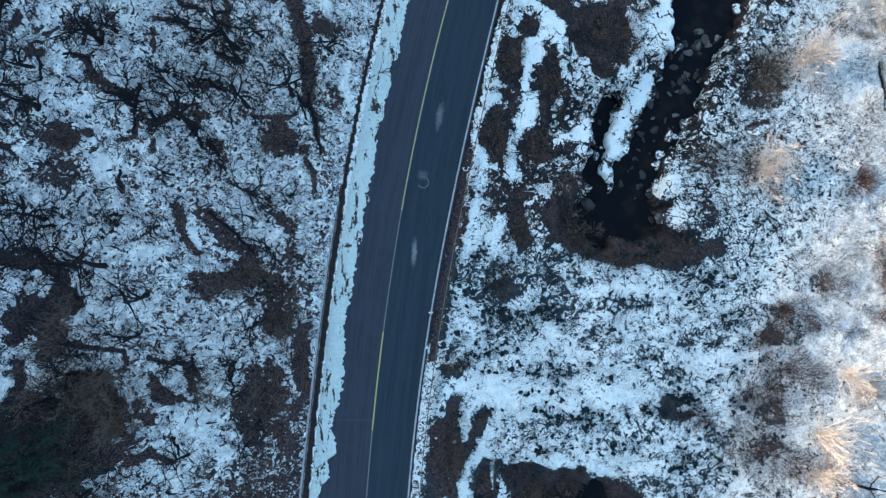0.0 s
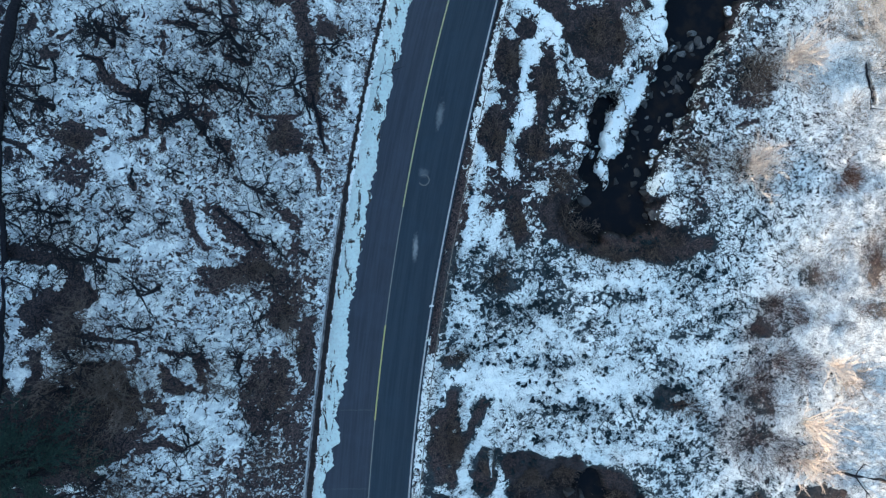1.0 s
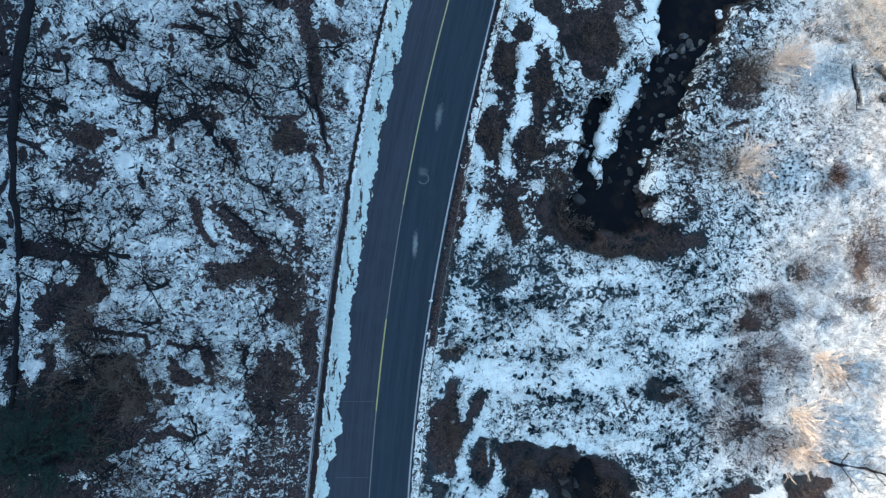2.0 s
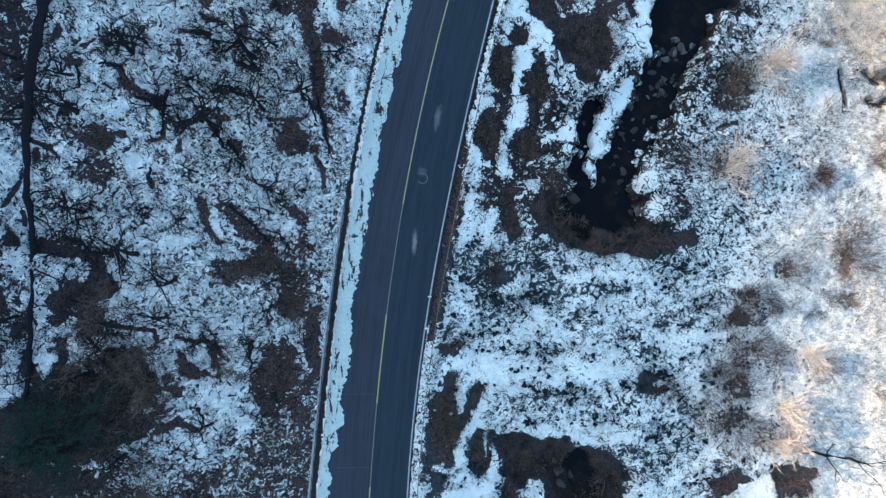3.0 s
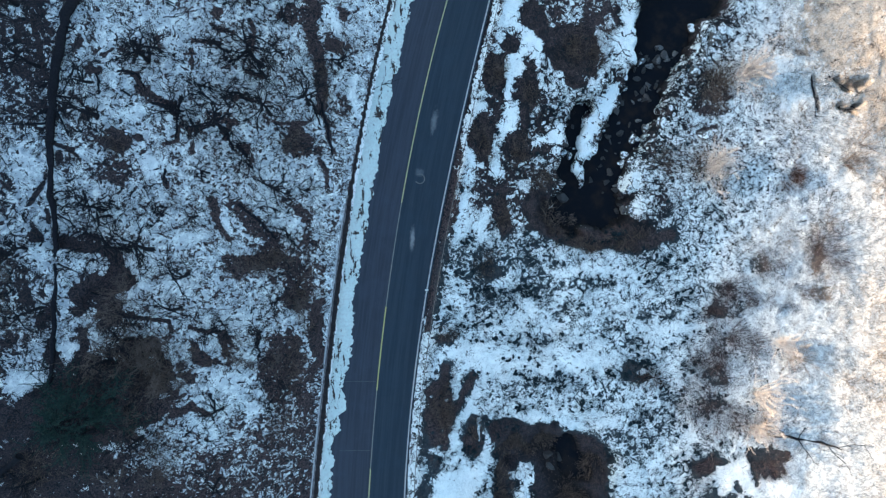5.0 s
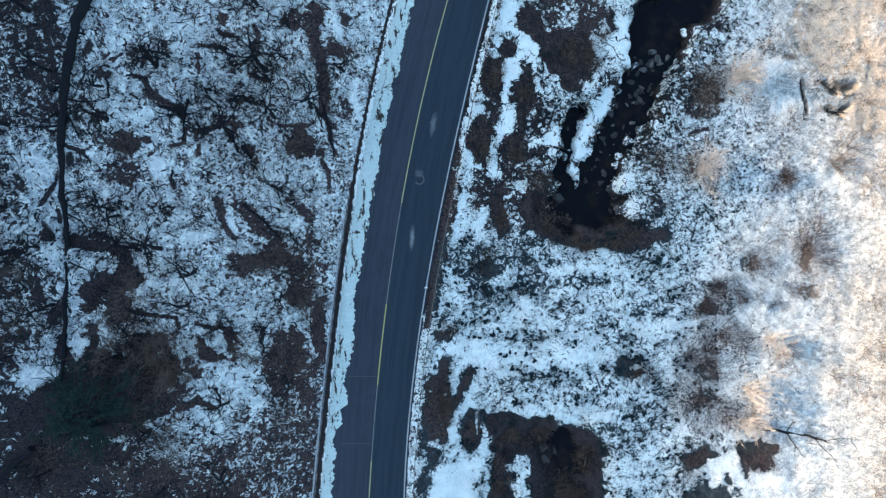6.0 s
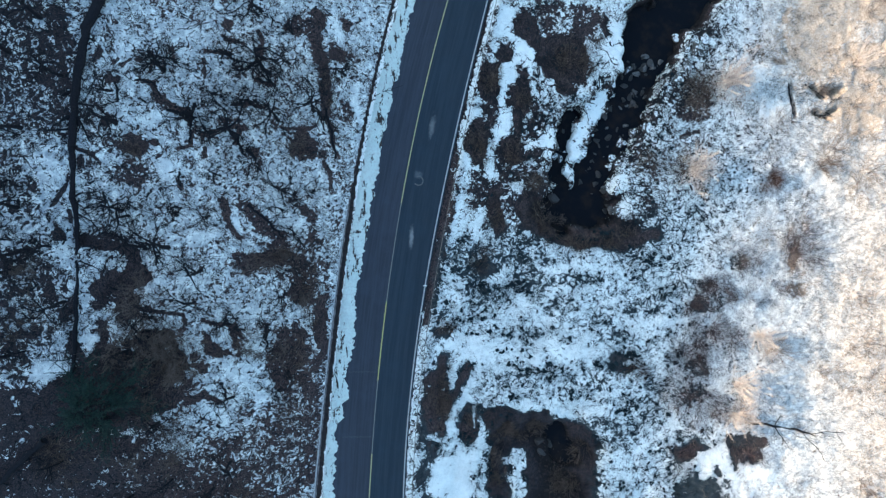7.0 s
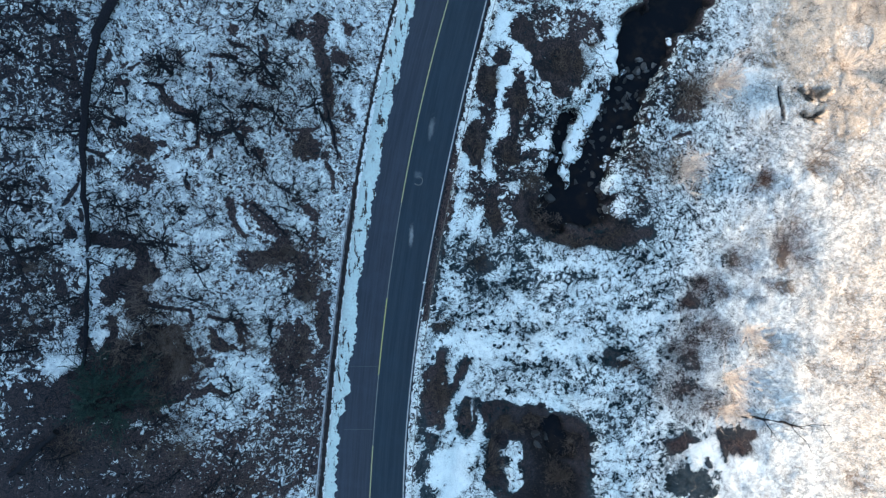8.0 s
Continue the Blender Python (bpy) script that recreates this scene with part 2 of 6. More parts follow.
daub(0.9, 0.37, (11.96, -1.85), (12.13, -2.68))
daub(1.04, 0.51, (10.68, -11.39), (13.00, -10.47), (14.91, -10.51))
daub(1.05, 0.51, (17.25, -7.91), (19.51, -7.80), (22.87, -7.72))
daub(1.07, 0.42, (23.64, -3.71), (25.95, -3.44), (27.47, -2.61))
daub(1.02, 0.46, (20.24, -11.04), (21.21, -13.11), (21.41, -15.72), (21.99, -17.59))
daub(0.95, 0.55, (20.68, -10.12), (19.75, -9.19))
spot(0.63, 8.35, -12.38, 2.76, 0.55, 4)
spot(0.63, 7.42, -13.39, 2.53, 0.55, 4)
spot(0.63, 8.34, -8.90, 1.84, 0.64)
spot(0.63, 14.89, -7.80, 1.85, 0.65)
spot(0.63, 19.08, -6.65, 1.85, 0.74)
spot(0.63, 16.28, -9.19, 1.66, 0.65)
spot(0.63, 14.00, -13.64, 2.78, 0.74, 5)
spot(0.56, 16.32, -17.60, 2.77, 1.85)
spot(0.56, 19.10, -16.19, 1.85, 1.39)
spot(0.56, 20.52, -13.89, 1.39, 0.93)
spot(1.02, 10.64, -10.05, 2.30, 0.37, 4)
daub(1.05, 0.46, (5.82, -15.28), (8.37, -15.29), (10.82, -16.13), (12.77, -16.79))
daub(1, 0.46, (9.79, -14.87), (14.02, -15.86), (17.24, -16.66))
spot(0.05, 17.22, -11.61, 1.29, 1.02)
spot(1.12, 17.82, -11.71, 0.55, 0.28, 10)
# the bramble strip by the road and the basin
spot(-0.5, 0.30, -14.49, 1.26, 3.97)
daub(1.07, 0.27, (1.77, -13.09), (1.96, -13.77))
spot(1, -0.42, -13.54, 0.13, 0.13)
spot(1, 0.81, -13.81, 0.18, 0.14)
spot(1, -0.24, -16.45, 0.13, 0.13)
spot(0.9, 0.53, -16.32, 0.14, 0.18)
spot(0.9, 0.21, -17.84, 0.18, 0.14)
daub(1.07, 0.59, (4.64, -11.14), (2.88, -11.08), (1.96, -12.26))
daub(-0.4, 0.50, (2.88, -12.02), (2.61, -12.96), (1.96, -14.53))
daub(1.02, 0.55, (3.35, -13.55), (2.52, -15.04), (1.97, -15.94))
spot(-0.4, 3.27, -17.30, 1.01, 1.66)
daub(0.9, 0.14, (3.54, -15.71), (3.64, -17.50))
daub(1.02, 0.28, (5.04, -15.86), (4.39, -17.35), (4.03, -18.96), (3.37, -20.63))
daub(1.07, 0.41, (1.59, -16.82), (1.97, -18.45), (2.15, -20.06))
daub(1, 0.23, (-0.33, -18.00), (0.94, -18.65))
daub(1.12, 1.01, (0.48, -20.91), (2.81, -20.87), (1.50, -22.30))
daub(1.12, 0.91, (0.03, -22.21), (2.34, -23.33), (0.94, -24.73))
daub(-0.5, 1.23, (5.83, -16.81), (8.62, -17.64), (11.30, -18.80), (13.80, -19.11))
daub(-0.5, 1.90, (6.94, -19.43), (10.62, -20.61), (13.29, -21.50))
daub(-0.5, 2.84, (8.06, -22.59), (11.61, -23.55))
daub(-0.4, 0.42, (5.60, -16.84), (5.72, -20.30), (5.23, -23.62))
daub(0.95, 0.94, (7.63, -20.61), (7.38, -22.52), (7.72, -23.84))
# the thickets at the foot of the bank
spot(0.56, 25.02, -5.84, 1.29, 1.66)
spot(-0.3, 24.02, -6.40, 0.65, 0.41, -20)
spot(0.58, 24.44, -8.98, 1.20, 1.57)
spot(0.45, 27.64, -2.24, 1.02, 0.74)
spot(0.4, 24.16, -12.22, 1.29, 0.92)
spot(0.4, 23.46, -14.53, 1.20, 1.20)
spot(0.6, 23.93, -18.48, 1.66, 1.20)
spot(0.58, 27.74, -19.25, 1.85, 1.38)
spot(0.45, 22.48, -20.51, 1.20, 1.02)
daub(1.07, 0.65, (23.79, -20.88), (25.80, -19.88), (26.51, -19.66))
daub(1.07, 0.46, (26.97, -21.20), (28.87, -21.32))
spot(0.35, 32.63, -2.01, 0.64, 1.29)
spot(0.45, 32.80, -5.00, 0.92, 0.64)
spot(1.07, 33.73, 11.52, 0.55, 0.41)
spot(1.07, 35.44, 11.52, 0.64, 0.37)
spot(1.12, 30.92, 11.35, 1.66, 1.01)
spot(1.12, 29.73, 14.91, 1.39, 0.65)
spot(1.12, 35.40, 4.69, 1.84, 0.74)
daub(0.35, 0.19, (30.38, 16.04), (31.54, 15.49))
spot(-0.2, 31.16, 15.67, 0.42, 0.23, -20)
spot(0.5, 24.59, 18.36, 1.39, 0.65)
spot(0.72, 24.14, 16.29, 1.21, 1.39)
daub(0.5, 0.47, (22.33, 15.09), (20.71, 12.99), (19.59, 11.15), (18.23, 9.55))
daub(0.3, 0.14, (19.53, 11.06), (19.05, 10.02), (19.27, 9.25), (19.86, 10.03))
spot(0.4, 21.02, 9.53, 0.65, 0.37, -20)
daub(0.3, 0.19, (22.30, 8.76), (23.44, 9.25), (24.02, 9.43))
spot(0.72, 30.17, 16.75, 2.32, 0.93)
spot(0.6, 8.84, -4.17, 2.08, 1.02)
spot(0.6, 5.57, -5.20, 1.47, 1.10)
spot(0.62, 10.90, -6.38, 1.66, 1.01)
# the leaf-strewn top of the bank
spot(0.42, 35.15, 19.15, 3.68, 4.73, -10)
spot(0.3, 39.73, 14.91, 3.13, 2.09, -20)
spot(0.35, 40.16, 20.09, 2.61, 3.13)
spot(0.45, 38.24, 11.28, 3.13, 2.09)
spot(1.02, 38.69, 18.26, 1.36, 1.05)
spot(-0.3, 23.59, -20.00, 1.37, 0.95)
spot(0.15, 28.39, -19.19, 1.79, 1.58, -20)
daub(-0.3, 0.26, (28.94, -20.00), (29.45, -21.85))
spot(-0.3, 26.73, -21.27, 1.05, 0.84)
daub(1.09, 0.63, (24.38, -20.52), (26.18, -19.93), (27.28, -22.62))
spot(0.25, 24.39, -23.72, 2.62, 1.57)
spot(1.07, 29.93, -22.07, 2.09, 0.73, -20)
# a hollow in the bank
daub(-0.3, 0.14, (31.99, 13.36), (32.27, 12.03), (32.44, 10.62))
spot(-0.3, 32.14, 13.37, 0.37, 0.32)
spot(-0.5, 35.39, 12.85, 1.29, 0.51, -5)
daub(-0.4, 0.18, (33.44, 13.51), (34.31, 12.96))
spot(-0.4, 35.10, 10.97, 1.01, 0.37)
# brush under the pool
spot(0.42, 7.29, -2.00, 2.58, 0.69)
spot(0.45, 8.17, -4.05, 2.24, 0.70)
spot(0.45, 3.89, -4.90, 0.98, 1.18)
spot(0.5, 11.84, -4.18, 1.98, 0.59)
# snow between the brambles of the island
spot(0.85, 10.08, 12.72, 0.54, 1.09, -10)
spot(0.9, 14.20, 16.45, 0.46, 1.55, 20)
spot(0.62, 12.02, 11.78, 1.21, 0.65)
spot(0.7, 11.31, 18.41, 1.00, 0.54)
spot(0.95, 10.77, 11.61, 0.41, 0.72)
daub(0.8, 0.27, (9.23, 14.69), (9.55, 13.58), (9.94, 12.26))
# the west slope: ledges, leaf-filled hollows and clean snow
daub(-0.22, 0.11, (-27.65, 15.06), (-27.61, 13.47), (-27.47, 12.30))
spot(-0.12, -27.47, 11.21, 0.60, 0.54)
spot(0.5, -28.28, 12.16, 1.13, 1.13)
spot(-0.22, -25.11, 13.60, 0.27, 0.40, -20)
spot(-0.12, -24.32, 11.78, 0.43, 0.37)
daub(-0.22, 0.11, (-23.68, 12.79), (-23.09, 13.27))
spot(-0.22, -22.47, 13.31, 0.22, 0.12)
daub(-0.22, 0.11, (-21.70, 13.86), (-21.38, 13.37), (-20.88, 12.67))
daub(-0.22, 0.09, (-20.71, 13.28), (-20.72, 12.56))
daub(-0.22, 0.09, (-21.73, 12.39), (-21.53, 13.21))
daub(-0.12, 0.17, (-22.07, 11.67), (-21.50, 11.48), (-21.34, 10.79), (-20.65, 10.29))
daub(-0.02, 0.25, (-21.26, 10.63), (-20.13, 9.87), (-19.28, 9.41))
spot(-0.22, -19.41, 15.62, 0.25, 0.19, -30)
spot(-0.22, -20.29, 14.21, 0.22, 0.19)
daub(-0.22, 0.08, (-25.58, 10.04), (-24.75, 9.08), (-24.08, 8.38))
spot(-0.22, -24.75, 8.48, 0.18, 0.43)
spot(0, -23.00, 6.68, 0.87, 1.12)
spot(-0.12, -23.07, 6.80, 0.62, 0.68)
spot(-0.22, -21.50, 7.12, 0.28, 0.25, -40)
spot(0.35, -22.91, 4.72, 1.56, 0.94)
spot(0.45, -24.72, 6.91, 1.53, 1.15)
daub(-0.22, 0.11, (-27.13, 6.62), (-25.87, 6.04), (-25.29, 5.36))
spot(-0.22, -26.60, 5.54, 0.21, 0.46)
daub(-0.22, 0.14, (-26.18, 4.61), (-26.26, 2.73))
daub(-0.22, 0.14, (-27.43, 4.28), (-27.79, 3.27), (-28.60, 2.24))
spot(1.02, -26.55, 3.48, 0.38, 1.15)
spot(1.02, -28.44, 4.56, 0.83, 1.21)
spot(1.05, -28.06, -0.71, 0.62, 1.55)
spot(-0.22, -28.53, 0.13, 0.24, 0.61)
spot(-0.22, -27.48, 1.38, 0.15, 0.49)
spot(-0.12, -29.08, -2.53, 0.30, 0.18)
spot(0, -29.00, -4.50, 0.43, 0.79)
daub(-0.22, 0.12, (-20.06, 4.47), (-19.78, 3.54))
daub(-0.22, 0.09, (-18.84, 8.01), (-19.04, 6.92), (-19.95, 6.72))
spot(-0.22, -21.19, 6.06, 0.19, 0.16)
spot(-0.22, -18.19, 7.67, 0.16, 0.38)
daub(-0.22, 0.31, (-26.95, -0.33), (-25.29, -0.80), (-23.70, -1.28))
daub(-0.22, 0.34, (-23.36, -1.59), (-23.43, -2.54), (-23.99, -3.40))
daub(-0.22, 0.71, (-23.23, -3.29), (-24.66, -3.94), (-25.57, -4.28))
daub(1.02, 0.35, (-25.73, -1.87), (-24.82, -2.12), (-24.73, -1.59))
daub(-0.22, 0.05, (-24.93, -1.70), (-25.56, -3.23))
daub(-0.12, 0.36, (-25.48, -5.36), (-27.50, -5.68), (-28.48, -6.41))
daub(-0.12, 0.36, (-27.62, -7.63), (-27.27, -9.18), (-27.12, -10.36))
daub(-0.12, 0.39, (-25.51, -6.91), (-25.66, -8.87), (-25.88, -10.42))
spot(-0.12, -23.72, -5.44, 0.94, 0.94)
spot(1.02, -28.87, -10.19, 1.53, 1.22, -8)
spot(1, -28.57, -8.11, 0.42, 0.50)
spot(0.9, -28.19, -7.60, 0.34, 0.61)
daub(1.05, 0.35, (-26.96, -7.97), (-26.06, -8.00))
daub(1.05, 0.27, (-26.51, -8.46), (-26.53, -9.30))
spot(1.04, -24.61, -7.23, 0.59, 0.51)
spot(0.95, -24.98, -8.53, 0.27, 0.55)
spot(0.95, -25.11, -5.79, 0.43, 0.70)
spot(0.9, -26.68, -5.52, 0.46, 0.77)
spot(0.85, -22.98, -7.65, 0.55, 0.47, -10)
spot(0.75, -21.22, -6.77, 1.19, 0.36, -5)
daub(-0.22, 0.12, (-23.09, -5.74), (-21.34, -6.12), (-20.04, -6.40), (-19.75, -7.24))
spot(0.1, -21.98, -8.35, 1.98, 0.87)
spot(-0.12, -23.21, -10.58, 4.72, 1.73)
spot(-0.12, -25.76, -13.23, 3.51, 1.95)
spot(0.2, -27.89, -16.23, 3.48, 1.93)
spot(0.9, -19.31, -8.32, 1.21, 0.56)
daub(-0.22, 0.12, (-18.55, -6.83), (-17.37, -7.32), (-16.33, -7.45), (-15.94, -8.54))
daub(-0.12, 0.27, (-18.31, -8.13), (-18.09, -9.32), (-17.14, -9.67))
daub(-0.12, 0.24, (-16.55, -7.89), (-16.35, -9.07))
spot(-0.22, -16.10, -10.04, 0.13, 0.40)
daub(-0.22, 0.12, (-14.14, -7.61), (-14.31, -9.40))
spot(0.9, -17.29, -8.47, 0.49, 0.33)
spot(-0.1, -12.86, -10.82, 1.17, 1.80)
daub(-0.2, 0.39, (-9.79, -5.49), (-10.00, -7.97), (-9.86, -10.16))
spot(0.85, -11.19, -9.63, 0.40, 0.79)
daub(-0.12, 0.29, (-16.84, 2.83), (-16.44, 0.96), (-15.89, -0.10))
daub(1.05, 0.25, (-16.18, 1.38), (-15.66, 0.07))
spot(0.46, -10.97, -2.10, 1.49, 2.62, -10)
daub(0.44, 0.52, (-11.93, 3.08), (-10.82, 1.61), (-10.54, -0.35))
daub(0.2, 0.55, (-15.30, 2.30), (-14.17, 0.49), (-13.03, -0.52))
spot(0.1, -14.85, -2.19, 1.55, 0.96, 5)
spot(0.15, -12.84, -2.05, 1.20, 1.11)
daub(0.18, 0.92, (-11.77, -2.78), (-11.27, -5.43))
spot(0.75, -12.88, -2.92, 0.69, 0.34)
daub(-0.12, 0.22, (-11.19, 2.42), (-10.84, 0.96), (-10.62, -0.35))
spot(-0.22, -12.34, 0.93, 0.14, 0.14)
spot(1, -11.97, 0.94, 1.12, 0.86, -20)
spot(0.95, -13.24, 2.40, 0.85, 0.51)
daub(-0.22, 0.17, (-17.90, 7.76), (-17.28, 8.05))
spot(-0.12, -18.06, 6.43, 0.19, 0.38)
spot(-0.12, -14.79, 6.66, 0.43, 0.30)
spot(-0.12, -14.24, 5.80, 0.23, 0.43)
daub(-0.22, 0.12, (-15.98, 7.27), (-15.54, 8.51))
spot(0.25, -16.27, 8.93, 1.05, 0.57)
spot(-0.02, -11.26, 7.53, 0.96, 1.24, 15)
spot(-0.2, -9.57, 6.73, 0.49, 0.42)
daub(-0.22, 0.12, (-12.57, 8.74), (-10.45, 8.95))
daub(-0.22, 0.16, (-9.48, 10.22), (-8.98, 9.61), (-8.72, 7.99))
daub(-0.22, 0.10, (-8.88, 7.97), (-8.32, 6.73))
daub(-0.12, 0.13, (-8.97, 3.98), (-8.95, 5.30), (-9.57, 6.12))
daub(-0.02, 0.44, (-9.71, 18.12), (-9.90, 16.26), (-9.56, 14.60), (-9.38, 12.63), (-9.16, 10.34))
spot(-0.12, -7.94, 15.29, 0.84, 0.70)
spot(-0.12, -7.70, 17.79, 0.49, 0.49)
spot(0.15, -10.89, 17.01, 1.19, 0.76)
daub(1.07, 0.48, (-8.42, 17.47), (-8.12, 16.79))
spot(-0.12, -13.95, 14.72, 0.26, 0.46)
spot(-0.22, -16.32, 16.44, 0.29, 0.39)
daub(-0.22, 0.18, (-14.32, 12.40), (-13.49, 12.17))
daub(-0.12, 0.12, (-16.01, 10.39), (-14.95, 10.38))
daub(-0.12, 0.12, (-14.67, 10.37), (-13.76, 10.33))
spot(0.4, -7.67, 10.68, 0.62, 0.89)
daub(1.07, 0.40, (-6.69, 13.06), (-6.88, 11.21), (-6.47, 9.93))
daub(-0.22, 0.09, (-16.51, 15.39), (-15.23, 15.11))
daub(-0.12, 0.14, (-17.96, 14.31), (-16.16, 14.24))
daub(-0.12, 0.12, (-18.08, 13.52), (-18.01, 12.26))
daub(-0.22, 0.12, (-14.17, 16.33), (-13.75, 15.39))
spot(1.05, -18.77, 15.74, 1.19, 0.55)
spot(1.05, -18.11, 0.06, 0.97, 0.49)
spot(1.05, -14.83, -9.26, 1.27, 0.68, -10)
spot(1.02, -15.94, -11.27, 1.68, 1.09, -20)
spot(1.02, -17.32, -13.15, 1.07, 0.66)
spot(1, -13.00, 5.13, 1.69, 0.76)
spot(1, -13.41, 3.44, 1.01, 0.51)
spot(1.05, -21.63, 8.96, 1.17, 0.55, 10)
spot(1.05, -20.37, 5.16, 0.79, 0.95)
spot(1, -21.29, -1.92, 1.19, 0.71)
spot(1, -19.23, -3.95, 1.21, 0.72)
spot(1, -15.84, -6.61, 1.67, 0.67)
spot(0.95, -22.91, 14.60, 1.54, 0.70)
# the brown foot of the slope
spot(0.16, -30.16, -19.46, 8.43, 2.66)
spot(0.22, -21.87, -20.42, 6.97, 2.79)
spot(0.28, -14.40, -20.81, 4.47, 2.98)
spot(0.25, -31.22, -15.32, 2.65, 1.76)
daub(-0.3, 0.27, (-32.92, -18.60), (-31.26, -16.67), (-29.39, -15.87))
spot(0.15, -12.40, -10.30, 1.80, 2.99)
spot(1, -15.45, -12.94, 1.75, 0.68, -30)
spot(1, -17.75, -14.59, 1.42, 0.66, -40)
daub(-0.4, 0.19, (-19.80, -13.42), (-18.67, -13.04), (-17.53, -13.65))
daub(-0.3, 0.20, (-11.56, -12.46), (-11.10, -15.71), (-10.96, -18.90))
spot(0.42, -32.32, -8.20, 3.08, 2.64)
spot(0.5, -32.63, -6.43, 1.76, 1.76)
spot(1.05, -28.84, -10.11, 1.25, 0.71)
spot(-0.2, -24.56, -13.10, 3.20, 1.19, 10)
spot(0.15, -25.42, -17.18, 2.27, 1.09)
spot(0.9, -19.26, -17.79, 2.82, 0.75, -35)
spot(-0.25, -25.64, -12.36, 6.06, 2.26, 4)
spot(0.1, -28.59, -16.17, 2.80, 1.60)
spot(0.12, -22.31, -11.22, 2.46, 1.07)
spot(1.05, -29.37, -10.41, 1.34, 0.71)
# snow broken up along the far west edge to dim it like shade
spot(0.46, -30.73, 12.96, 2.88, 5.23)
spot(0.5, -31.53, 3.16, 2.19, 2.63)
spot(0.36, -31.84, -6.44, 2.20, 2.64)
spot(-0.1, -28.05, 15.28, 0.62, 1.76)
# matted stems at the foot of the slope
spot(0.44, -16.88, -18.21, 3.62, 1.27)
spot(0.48, -12.64, -16.62, 2.36, 1.32)
spot(0.5, -30.50, -5.99, 1.86, 1.40)
# under the trees at the far side, snow thinned to stand in for shade
spot(0.36, -28.32, 12.92, 1.45, 3.06)
spot(0.42, -28.09, 8.41, 1.61, 1.73)
daub(-0.2, 0.15, (-28.03, 15.24), (-27.68, 13.32), (-27.35, 11.47))
daub(-0.2, 0.12, (-28.89, 11.40), (-28.05, 10.69), (-27.28, 10.33))
spot(1, -28.92, 4.61, 0.69, 0.38)
# dark litter by the kerb
spot(0.32, -11.03, -16.55, 0.90, 2.98)
spot(0.4, -12.76, -17.19, 1.75, 2.43)
spot(0.2, -11.12, -14.22, 0.59, 1.09)
spot(0.45, -13.20, -20.46, 1.95, 1.95)

WATER_BROOK, WATER_BASIN = -2.62, -2.95


def snow_cover(x, y, firm=False):
    u = x - on_curve(CENTRE, y)
    cover = np.where(u < -4, 0.80, 0.92) + 0.0 * x
    cover = cover + 0.06 * smooth(-24, -31, x) - 0.04 * smooth(18, 24, x) + 0.10 * smooth(27, 34, x) + 0.05 * fbm(x, y, 7.0, 3, 21)
    cover = np.maximum(cover - 0.80 * field(BARE, x, y, 0.6, 0.75, 0.9), np.where(u < -4, 0.10, 0.02))
    cover = np.maximum(cover, 1.0 * field(SNOWY, x, y, 0.6, 0.7, 0.8, 9))
    wet = field(CARVED, x, y, 0.45, 0.6, 1.3, 33)
    cover = cover - 1.0 * smooth(0.15, 1.0, wet)
    cover, hold = shaded(x, y, cover)
    # verge strips: the leaf-filled gutter on the west, the leafy shoulder on the east
    g = x - on_curve(GUTTER, y)
    wide = 0.13 + 0.16 * smooth(6.0, 1.0, y)
    cover = np.where(np.abs(g) < wide, -0.2, cover)
    west = x - on_curve(EDGE_WEST, y)
    cover = np.where((g > wide) & (west < 0.3), np.maximum(cover, 0.95 + 0.15 * fbm(x, y, 0.7, 3, 62)), cover)
    e = x - on_curve(EDGE_EAST, y)
    rag = e + 0.10 * fbm(x, y, 0.8, 3, 64)
    near = np.where(rag < 0.34, 0.95 - 0.95 * smooth(-8.0, -5.5, y), np.where(rag < 0.60, 0.0, 0.12) + 0.85 * smooth(3.0, 9.0, y))
    near = np.where((rag >= 0.10) & (y < -8), 0.82, near)
    cover = np.where((e > -1) & (e < 0.85), near + 0.22 * fbm(x, y, 0.9, 3, 63), cover)
    behind = smooth(-8.5, -6.0, y) * smooth(6.0, 2.0, y)
    cover = np.where((e >= 0.85) & (rag < 1.35), cover - 0.6 * behind, cover)
    cover = np.where((west > -0.7) & (e < 0.12), -1.0, cover)
    return (cover, hold) if firm else cover


def ground_height(x, y, cover=None):
    z = base_height(x, y)
    u = np.abs(x - on_curve(CENTRE, y) - 0.3)
    rough = smooth(4.0, 9.0, u)
    z = z + rough * (0.30 * (1 - 0.8 * smooth(19, 27, x)) * fbm(x, y, 9.0, 3, 3) + 0.10 * fbm(x, y, 1.6, 3, 4)) * smooth(200, 60, np.hypot(x, y))
    z = z + np.where(x < 0, 1.0, 9.0) * smooth(70, 200, np.hypot(x, y)) * fbm(x, y, 60.0, 4, 8)
    z = z - smooth(4.4, 3.9, u) * 0.10
    z = z - field(CARVED, x, y, 0.45, 0.6, 1.3, 33) + field(RAISED, x, y, 0.6, 0.5, 0.8, 34)
    if cover is not None:
        z = z + 0.09 * smooth(0.25, 0.75, cover + 0.25 * fbm(x, y, 0.6, 2, 12))
    return z


def at_ground(x, y):
    return float(ground_height(np.array([float(x)]), np.array([float(y)]))[0])


